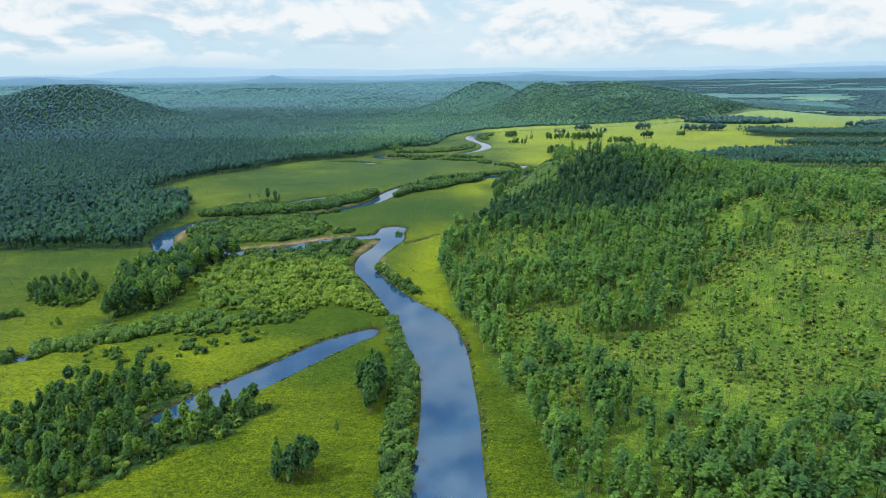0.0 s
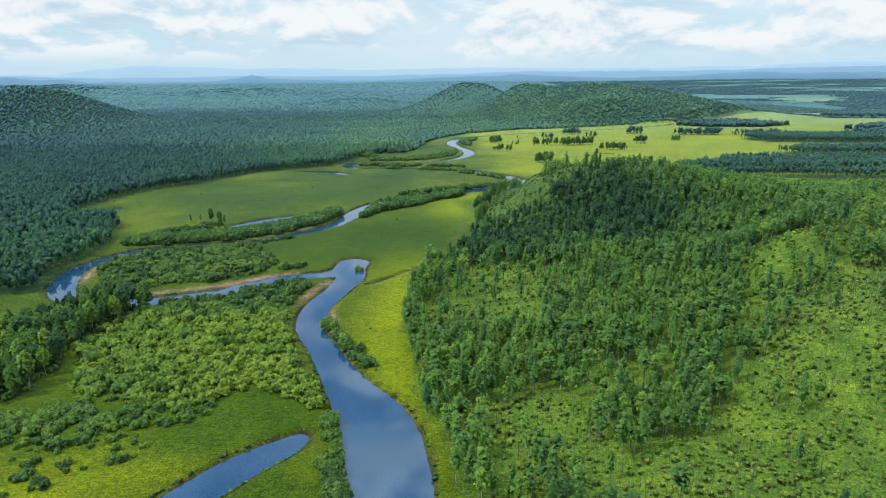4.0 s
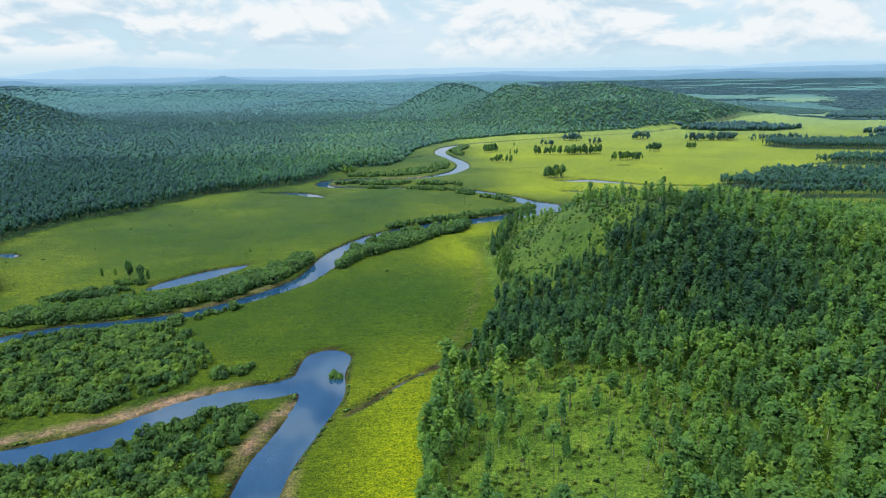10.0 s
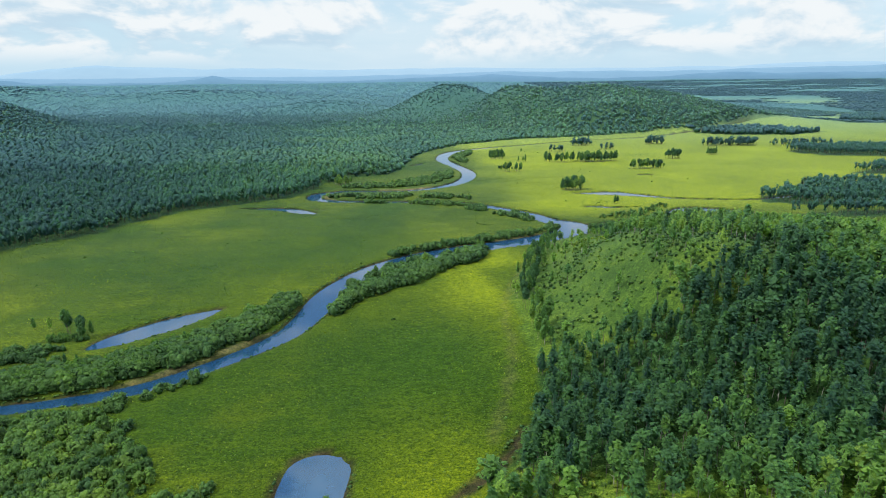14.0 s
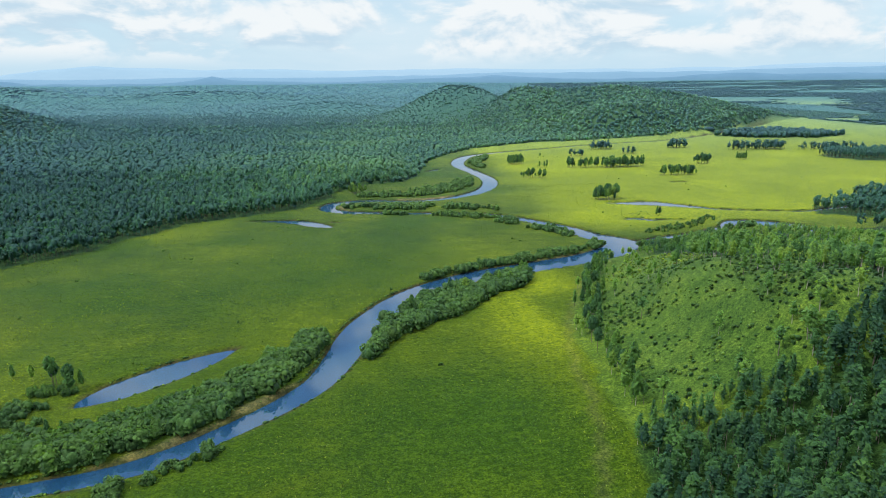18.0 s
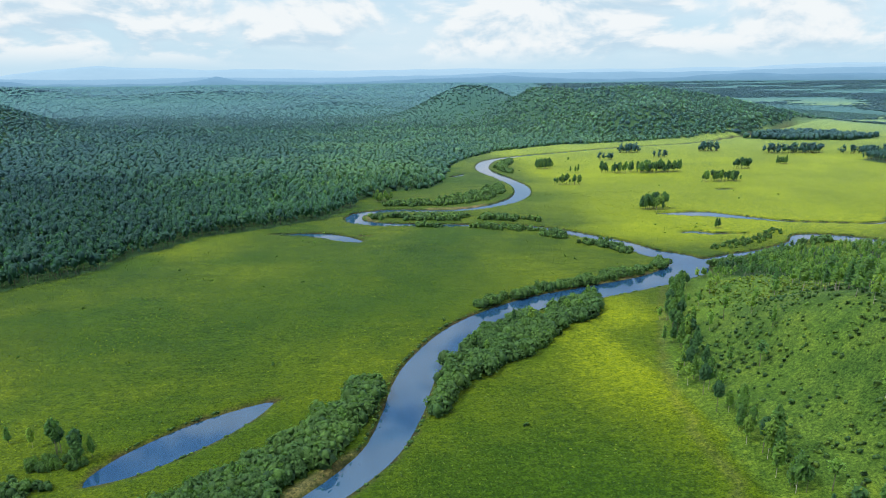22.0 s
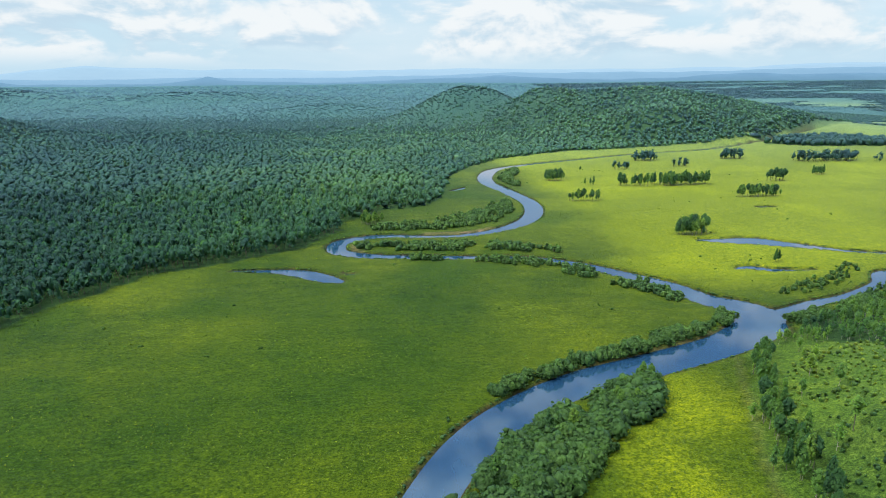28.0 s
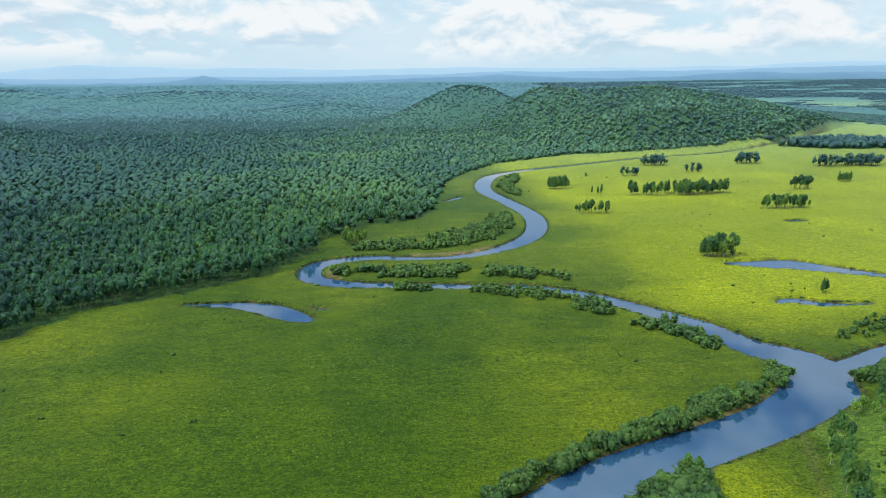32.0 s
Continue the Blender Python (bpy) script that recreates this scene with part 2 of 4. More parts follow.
def water_material():
    m, N, K = material("river_water")
    n = noise_tex(N, K, 0.10, 5.0, 0.6, (1, 0.5, 1))
    r = ramp(N, [(0.35, (0.008, 0.036, 0.085)), (0.65, (0.016, 0.052, 0.110))])
    K(n.outputs["Fac"], r.inputs[0])
    p = N("ShaderNodeBsdfPrincipled")
    p.inputs["Roughness"].default_value, p.inputs["IOR"].default_value = 0.05, 2.15
    p.inputs["Specular Tint"].default_value = (0.62, 0.86, 1.0, 1)
    K(r.outputs[0], p.inputs["Base Color"])
    f = noise_tex(N, K, 1.4, 3.0, 0.5, (1, 0.4, 1))
    b = N("ShaderNodeBump")
    b.inputs["Strength"].default_value, b.inputs["Distance"].default_value = 0.03, 0.06
    K(f.outputs["Fac"], b.inputs["Height"])
    K(b.outputs[0], p.inputs["Normal"])
    K(p.outputs[0], N("ShaderNodeOutputMaterial").inputs[0])
    return m


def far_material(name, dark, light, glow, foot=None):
    """Mountains at the horizon: a glowing backdrop, haze of kilometres of air painted in."""
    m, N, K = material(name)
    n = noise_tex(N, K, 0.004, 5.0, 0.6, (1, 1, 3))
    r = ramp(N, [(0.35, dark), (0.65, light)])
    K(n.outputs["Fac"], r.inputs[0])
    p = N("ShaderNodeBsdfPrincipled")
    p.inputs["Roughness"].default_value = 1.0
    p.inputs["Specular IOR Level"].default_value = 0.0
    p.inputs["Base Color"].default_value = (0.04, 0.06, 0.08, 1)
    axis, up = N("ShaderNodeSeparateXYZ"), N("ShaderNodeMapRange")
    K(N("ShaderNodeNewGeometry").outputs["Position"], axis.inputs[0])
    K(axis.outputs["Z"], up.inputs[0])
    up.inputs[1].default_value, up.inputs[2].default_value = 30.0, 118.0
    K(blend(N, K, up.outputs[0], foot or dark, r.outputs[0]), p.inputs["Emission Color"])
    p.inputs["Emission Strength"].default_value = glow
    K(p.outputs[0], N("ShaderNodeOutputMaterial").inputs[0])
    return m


M_GROUND = ground_material()
M_WATER = water_material()
M_LARCH = leaf_material("larch_needles", [(0, (0.030, 0.094, 0.040)), (0.4, (0.076, 0.188, 0.044)), (0.8, (0.150, 0.290, 0.042)), (1, (0.205, 0.330, 0.044))], 0.14, 0.55, 0.2, 1.0, 0.16)
M_WILLOW = leaf_material("willow_leaves", [(0, (0.052, 0.130, 0.036)), (0.5, (0.110, 0.220, 0.040)), (1, (0.225, 0.345, 0.046))], 0.08, 0.50, 0.28, 1.0, 0.12)
M_SCRUB = leaf_material("scrub_leaves", [(0, (0.050, 0.124, 0.026)), (0.5, (0.125, 0.226, 0.028)), (1, (0.245, 0.315, 0.032))], 0.12, 0.5, 0.3)
# M_MIXED to M_HAZE: haze painted into the leaves, bluer the farther the wood
M_MIXED = leaf_material("mixed_wood_leaves", [(0, (0.026, 0.094, 0.046)), (0.5, (0.060, 0.172, 0.060)), (1, (0.150, 0.290, 0.064))], 0.12, 0.62, 0.2, 0.8, 0.62)
M_NORTH = leaf_material("northern_hazed_leaves", [(0, (0.034, 0.115, 0.060)), (0.5, (0.068, 0.184, 0.074)), (1, (0.150, 0.300, 0.080))], 0.15, 0.68, 0.15, 0.5, 0.66)
M_DISTANT = leaf_material("distant_hazed_leaves", [(0, (0.036, 0.108, 0.080)), (0.5, (0.052, 0.140, 0.094)), (1, (0.090, 0.190, 0.098))], 0.15, 0.68, 0.1, 0.4, 0.5)
M_HORIZON = leaf_material("horizon_hazed_leaves", [(0, (0.044, 0.116, 0.112)), (0.5, (0.056, 0.138, 0.126)), (1, (0.080, 0.170, 0.130))], 0.1, 0.7, 0.08, 0.2, 0.5)
M_HAZE = leaf_material("outermost_hazed_leaves", [(0, (0.066, 0.150, 0.190)), (0.5, (0.074, 0.165, 0.205)), (1, (0.095, 0.195, 0.210))], 0.1, 0.7, 0.05, 0.1, 0.6)
M_GRASS = leaf_material("meadow_grass", [(0, (0.030, 0.075, 0.008)), (0.5, (0.085, 0.140, 0.008)), (1, (0.190, 0.235, 0.010))], 0.1, 0.4, 0.35, 0.6)
M_BARK = bark_material("grey_brown_bark", (0.045, 0.040, 0.034), (0.15, 0.135, 0.115))
M_PALE = bark_material("pale_birch_bark", (0.16, 0.15, 0.13), (0.42, 0.40, 0.36))
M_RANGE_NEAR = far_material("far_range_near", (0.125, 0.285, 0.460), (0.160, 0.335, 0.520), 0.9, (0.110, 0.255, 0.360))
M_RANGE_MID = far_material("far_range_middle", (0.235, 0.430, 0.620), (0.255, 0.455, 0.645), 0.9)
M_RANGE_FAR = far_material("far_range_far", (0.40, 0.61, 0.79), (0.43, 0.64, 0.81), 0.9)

# ---- plan ----
# splines: x, y, half width
RIVER = [(14, -260, 9.5), (2, -120, 9.5), (6, 0, 9.5), (4, 60, 9.5), (2, 131, 9.5), (3, 166, 9.0), (2, 195, 9.2), (-2, 222, 11.5), (-7, 244, 11.0), (-18, 267, 7.5), (-30, 295, 5.6),
         (-40, 320, 5.8), (-40, 343, 6.5), (-34, 365, 6.5), (-30, 384, 7.5), (-32, 400, 8.8), (-31, 412, 9.0)]
ARM = [(-34, 398, 6.5), (-45, 391, 5.5), (-57, 388, 5.2), (-75, 379, 5.4), (-94, 364, 6.0), (-125, 354, 5.6), (-146, 354, 4.8), (-166, 363, 5.5),
       (-179, 384, 6.5), (-184, 408, 5.5), (-180, 424, 4.6), (-171, 441, 4.2), (-150, 453, 3.4), (-125, 458, 3.2), (-98, 466, 4.0), (-74, 485, 4.2),
       (-55, 507, 5.2), (-47, 530, 6.5), (-44, 545, 7.0), (-38, 564, 7.0), (-23, 590, 7.4), (-4, 609, 7.6), (22, 625, 8.0), (52, 636, 8.4), (88, 650, 8.5), (114, 666, 10.5)]
UPPER = [(114, 666, 10.5), (120, 684, 10.0), (107, 700, 7.5), (98, 722, 6.0), (82, 742, 5.4), (64, 762, 4.6), (38, 778, 4.0), (0, 785, 3.6), (-32, 790, 3.8),
         (-57, 795, 5.0), (-77, 808, 6.0), (-76, 831, 6.0), (-50, 843, 4.6), (-18, 838, 3.6), (12, 840, 4.0), (41, 858, 5.6), (65, 890, 7.0), (76, 940, 7.5),
         (68, 1000, 7.0), (57, 1060, 7.5), (66, 1115, 8.0), (88, 1155, 6.0), (139, 1190, 5.0), (182, 1210, 4.5), (297, 1265, 4.0), (447, 1318, 4.0), (675, 1480, 4.0), (900, 1640, 5.0)]
TRIBUTARY = [(118, 674, 7.0), (134, 680, 4.6), (156, 690, 3.6), (176, 696, 3.4), (205, 712, 3.4), (222, 726, 6.0), (242, 720, 8.4), (260, 707, 7.0), (266, 690, 3.8), (290, 676, 2.4), (340, 672, 2.0)]
PONDS = {
    "oxbow_pond": [(-28, 235, 2.5), (-31, 231, 4.5), (-42, 221, 6.2), (-53, 207, 6.4), (-64, 193, 6.8), (-76, 180, 6.0), (-87, 169, 3.0)],
    "meadow_pond": [(-131, 503, 2.0), (-122, 511, 6.4), (-109, 523, 7.2), (-98, 533, 4.8), (-90, 541, 0.8)],
    "crescent_pond": [(-134, 773, 0.8), (-108, 770, 3.4), (-92, 763, 6.2), (-79, 753, 5.4), (-71, 747, 2.0)],
    "long_pond": [(158, 807, 2.4), (176, 803, 6.6), (193, 800, 9.0), (208, 790, 6.8), (224, 779, 4.2), (242, 768, 2.2), (290, 756, 1.8), (322, 762, 2.4), (352, 771, 1.4)],
    "small_pond": [(147, 745, 0.8), (157, 746, 3.6), (168, 740, 2.4), (191, 738, 0.8)],
    "reed_pool": [(-162, 211, 1.8), (-157, 213, 2.6)],
    "wood_edge_pond": [(-252, 580, 1.5), (-244, 578, 4.0), (-236, 572, 1.6)],
    "little_pool": [(-71, 762, 0.8), (-66, 760, 1.4)],
    "meadow_pool": [(14, 1010, 1.4), (24, 1020, 3.2), (30, 1030, 1.4)],
    "far_pool": [(256, 902, 1.2), (264, 902, 2.6), (272, 902, 1.2)],
}
CREEK = [(-20, 372, 0.5), (-12, 380, 0.6), (-2, 392, 0.6), (10, 402, 0.7), (20, 412, 0.7), (30, 428, 0.5)]
SANDBARS = [[(-38, 380, 2.0), (-43, 370, 2.6), (-47, 357, 2.8), (-50, 343, 1.5)],
            [(-56, 394, 1.5), (-74, 388, 2.8), (-96, 374, 3.0), (-125, 364, 2.0), (-150, 362, 2.0)],
            [(-32, 342, 1.5), (-33, 330, 2.6), (-28, 314, 1.5)],
            [(-168, 384, 3.0), (-174, 402, 3.0), (-171, 420, 1.5)],
            [(-110, 464, 0.8), (-84, 483, 1.2), (-62, 508, 1.2)],
            [(-63, 804, 1.2), (-67, 812, 2.4), (-67, 821, 1.2)], [(-20, 844, 1.5), (10, 846, 2.0), (30, 856, 1.5)],
            [(28, 636, 1.0), (62, 648, 1.2), (90, 660, 1.2)]]
TRACK = [(18, 420, 0.6), (34, 470, 0.6), (40, 520, 0.6), (52, 560, 0.6), (72, 606, 0.6), (86, 636, 0.6)]
WATER_Z = -1.0
# hills: x, y, height, spread x, spread y
HILLS = [(97, 528, 16, 14, 39), (128, 544, 16.3, 20, 24), (142, 481, 30.1, 48, 42), (114, 477, 11.5, 16, 16), (185, 333, 21.8, 39, 17), (175, 265, 22, 39, 31),
         (204, 410, 13.5, 75, 50), (243, 465, 14.1, 54, 117), (331, 294, 14.8, 86, 68), (131, 593, 9.4, 19, 30),
         (-833, 1489, 63, 102, 158), (-1031, 1414, 45, 187, 219), (-621, 1398, 7.7, 161, 219),
         (332, 1706, 40.9, 103, 113), (269, 1761, 41.5, 49, 92), (470, 1656, 52.6, 104, 107), (629, 1632, 37.7, 114, 108), (778, 1673, 17.3, 112, 110), (397, 1463, 29.5, 72, 49),
         (502, 1488, 13.6, 71, 59), (158, 1989, 87.7, 104, 90), (-230, 2500, 30, 140, 120), (-900, 3300, 40, 300, 160), (-1800, 3300, 62, 220, 200), (-2500, 3000, 50, 300, 250)]


def spline(pts, step=1.5):
    """Catmull-Rom through the points, sampled every step metres."""
    p = np.array([pts[0], *pts, pts[-1]], float)
    out = []
    for i in range(1, len(p) - 2):
        a, b, c, d = p[i - 1:i + 3]
        n = max(2, int(np.hypot(*(c - b)[:2]) / step))
        t = np.linspace(0, 1, n, endpoint=False)[:, None]
        out.append(0.5 * (2 * b + (c - a) * t + (2 * a - 5 * b + 4 * c - d) * t ** 2 + (3 * b - a - 3 * c + d) * t ** 3))
    return np.vstack(out + [p[-1:]])


def hash2(i, j, seed):
    n = (i * 374761393 + j * 668265263 + seed * 974634541) & 0x7FFFFFFF
    n = ((n ^ (n >> 13)) * 1274126177) & 0x7FFFFFFF
    return ((n ^ (n >> 16)) & 0xFFFF) / 65535.0


def vnoise(x, y, size, seed=0, octaves=3):
    """Value noise, about 0 to 1, with features of that size in metres."""
    total, amp, norm = 0.0, 1.0, 0.0
    for o in range(octaves):
        u, v = np.asarray(x, float) / size + 91.7, np.asarray(y, float) / size + 37.3
        i, j = np.floor(u).astype(np.int64), np.floor(v).astype(np.int64)
        f, g = u - i, v - j
        f, g = f * f * (3 - 2 * f), g * g * (3 - 2 * g)
        s = seed + 17 * o
        total = total + amp * ((hash2(i, j, s) * (1 - f) + hash2(i + 1, j, s) * f) * (1 - g) + (hash2(i, j + 1, s) * (1 - f) + hash2(i + 1, j + 1, s) * f) * g)
        norm, amp, size = norm + amp, amp * 0.5, size * 0.5
    return total / norm


def edge_distance(x, y, samples, reach=45.0):
    """Distance from points to the edge of a band: negative inside it."""
    shape = np.shape(x)
    x, y = np.ravel(x), np.ravel(y)
    d = np.full(x.shape, reach)
    order = np.argsort(y, kind="stable")
    for k in range(0, len(order), 1500):
        idx = order[k:k + 1500]
        lo, hi = y[idx[0]] - reach, y[idx[-1]] + reach
        s = samples[(samples[:, 1] > lo) & (samples[:, 1] < hi)]
        if len(s):
            for q in range(0, len(s), 400):
                w = s[q:q + 400]
                r = np.hypot(x[idx, None] - w[None, :, 0], y[idx, None] - w[None, :, 1]) - w[None, :, 2]
                d[idx] = np.minimum(d[idx], r.min(1))
    return d.reshape(shape)


def inside(x, y, poly):
    """Which points lie in the polygon."""
    r = np.zeros(np.shape(x), bool)
    for (x1, y1), (x2, y2) in zip(poly, poly[1:] + poly[:1]):
        if y1 != y2:
            r ^= ((y1 > y) != (y2 > y)) & (x < (x2 - x1) * (y - y1) / (y2 - y1) + x1)
    return r


RIVER_S = np.vstack([spline(s) for s in (RIVER, ARM, UPPER, TRIBUTARY)])
POND_S = {k: spline(v, 0.8) for k, v in PONDS.items()}
WATER_S = np.vstack([RIVER_S, *POND_S.values(), spline(CREEK)])
SAND_S = np.vstack([spline(s) for s in SANDBARS]) * np.array((1, 1, 0.8))
TRACK_S = spline(TRACK)

WOOD_LEFT = [(-182, 366), (-192, 455), (-216, 528), (-270, 536), (-268, 604), (-252, 660), (-215, 700), (-195, 735), (-172, 772), (-134, 790), (-96, 818), (-82, 850),
             (-78, 885), (-50, 925), (-10, 945), (8, 1000), (18, 1090), (60, 1180), (104, 1240), (210, 1312), (450, 1352), (640, 1470), (890, 1665), (1300, 1900), (1500, 2400),
             (900, 2900), (900, 4900), (-4600, 4900), (-4600, 330), (-330, 360)]
WOOD_RIGHT = [(31, 60), (27, 165), (20, 199), (9, 248), (2, 300), (0, 338), (5, 366), (17, 402), (36, 437), (42, 480), (45, 530), (60, 585), (80, 620), (92, 644), (118, 652),
              (150, 672), (200, 694), (240, 690), (300, 660), (420, 640), (620, 600), (900, 560), (1600, 500), (1600, 60)]
BURNED = [(100, 66), (260, 66), (300, 290), (190, 300), (130, 262), (86, 228), (56, 215), (50, 190), (82, 174), (100, 130)]
THIN_WOOD = [(8, 300), (55, 300), (66, 340), (100, 338), (86, 368), (60, 388), (42, 402), (25, 413), (16, 400), (7, 360)]
CLEARING = [(28, 252), (50, 256), (66, 236), (60, 205), (48, 180), (42, 150), (32, 160), (24, 190)]
SCRUB_HILL = [(50, 480), (62, 468), (82, 460), (125, 462), (146, 480), (158, 510), (150, 545), (136, 562), (96, 582), (72, 590), (61, 562), (53, 530), (50, 500)]
HILL_GRASS = [(64, 562), (96, 578), (136, 560), (185, 575), (170, 632), (120, 640), (96, 622), (76, 590)]
KNOLL = [(120, 250), (240, 250), (300, 300), (300, 372), (200, 352), (150, 328), (128, 290)]
DARK_WOOD = [(-142, 244), (-160, 300), (-148, 332), (-131, 364), (-112, 356), (-128, 308), (-126, 262)]
LOW_WOOD = [(-72, 176), (-96, 196), (-128, 190), (-130, 150), (-100, 128), (-70, 150), (-52, 172)]
THICKET = [(-50, 318), (-54, 348), (-47, 370), (-60, 378), (-90, 357), (-118, 346), (-124, 300), (-108, 262), (-70, 252), (-46, 262), (-30, 250), (-22, 246), (-40, 296)]
THICKET_NORTH = [(-170, 398), (-152, 372), (-104, 378), (-78, 396), (-72, 412), (-92, 436), (-112, 450), (-150, 444), (-172, 424)]
MEADOW_COPSE = [(-192, 268), (-168, 262), (-160, 280), (-182, 300), (-204, 292)]
RIGHT_WOODS = [[(296, 740), (330, 724), (420, 712), (560, 700), (700, 760), (560, 800), (470, 806), (390, 814), (360, 780), (310, 766)],
               [(282, 690), (310, 682), (400, 676), (520, 640), (560, 670), (420, 696), (340, 702)],
               [(530, 1070), (560, 1020), (680, 990), (860, 1000), (820, 1060), (680, 1090), (580, 1100)],
               [(540, 1345), (590, 1310), (700, 1300), (780, 1340), (700, 1400), (600, 1390)],
               [(700, 900), (900, 850), (1100, 900), (900, 960)], [(820, 1240), (1100, 1160), (1300, 1220), (1000, 1330)],
               [(480, 880), (560, 850), (700, 860), (640, 905), (540, 912)], [(1000, 1600), (1400, 1500), (1700, 1650), (1200, 1800)], [(760, 1150), (900, 1090), (1000, 1120), (860, 1180)]]


def base_height(x, y):
    z = 1.1 * (vnoise(x, y, 60, 3) - 0.5) + 0.35 * (vnoise(x, y, 9, 5) - 0.5)
    near = np.clip((np.asarray(y, float) - 1300) / 1500, 0, 1)
    z = z + near * 14 * (vnoise(x, y, 700, 9) - 0.5)
    z = z + 85 * np.clip((np.asarray(y, float) - 2500) / 2300, 0, 1) ** 1.3
    for hx, hy, h, sx, sy in HILLS:
        z = z + h * np.exp(-0.5 * (((x - hx) / sx) ** 2 + ((y - hy) / sy) ** 2)) * (0.94 + 0.12 * vnoise(x, y, max(sx, 30) * 0.5, 21))
    return z


def land_height(x, y):
    """The ground's height, with the banks cut down to the water."""
    z = base_height(x, y)
    d = edge_distance(x, y, WATER_S)
    z = z * np.clip((d - 1) / 25, 0.12, 1)
    bank = np.clip(d * 0.6 + WATER_Z, -2.4, 0.0)
    s = edge_distance(x, y, SAND_S, 20)
    shelf = WATER_Z + np.clip(d * 0.16, -1.4, 1.0)
    bank = np.where((s < 0) & (d > -1), np.minimum(bank, shelf), bank)
    return np.where(d < 25, z + bank, z), d, s


# ---- ground ----
def steps(marks):
    """Grid lines: from mark to mark with a step that grows from the one to the other."""
    out = [marks[0][0]]
    for (a, s1), (b, s2) in zip(marks, marks[1:]):
        v = a
        while True:
            s = s1 + (s2 - s1) * (v - a) / (b - a)
            v += s
            if v > b - s * 0.5:
                break
            out.append(v)
        out.append(b)
    return np.array(out)


def mesh_object(name, verts, faces, mats, parent=None, mat_index=None, floats=None, smooth=False):
    """A mesh of triangles or quads from arrays, with named per-vertex numbers."""
    verts, faces = np.asarray(verts, np.float32), np.asarray(faces, np.int32)
    k = faces.shape[1]
    me = bpy.data.meshes.new(name)
    me.vertices.add(len(verts))
    me.vertices.foreach_set("co", verts.ravel())
    me.loops.add(faces.size)
    me.loops.foreach_set("vertex_index", faces.ravel())
    me.polygons.add(len(faces))
    me.polygons.foreach_set("loop_start", np.arange(0, faces.size, k, dtype=np.int32))
    for m in mats:
        me.materials.append(m)
    if mat_index is not None:
        me.polygons.foreach_set("material_index", np.asarray(mat_index, np.int32))
    me.polygons.foreach_set("use_smooth", np.full(len(faces), smooth))
    for key, vals in (floats or {}).items():
        me.attributes.new(key, "FLOAT", "POINT").data.foreach_set("value", np.asarray(vals, np.float32))
    me.update(calc_edges=True)
    ob = new(name, me)
    ob.parent = parent
    return ob


def soft_step(v, a, b):
    t = np.clip((v - a) / (b - a), 0, 1)
    return t * t * (3 - 2 * t)


def grid_mesh(xs, ys):
    X, Y = np.meshgrid(xs, ys)
    i = np.arange(len(ys) - 1)[:, None] * len(xs) + np.arange(len(xs) - 1)[None, :]
    return X, Y, np.stack([i, i + 1, i + 1 + len(xs), i + len(xs)], -1).reshape(-1, 4)


def wobble(x, y, amount=5.0):
    return x + amount * 2 * (vnoise(x, y, 16, 41) - 0.5), y + amount * 2 * (vnoise(x, y, 16, 43) - 0.5)


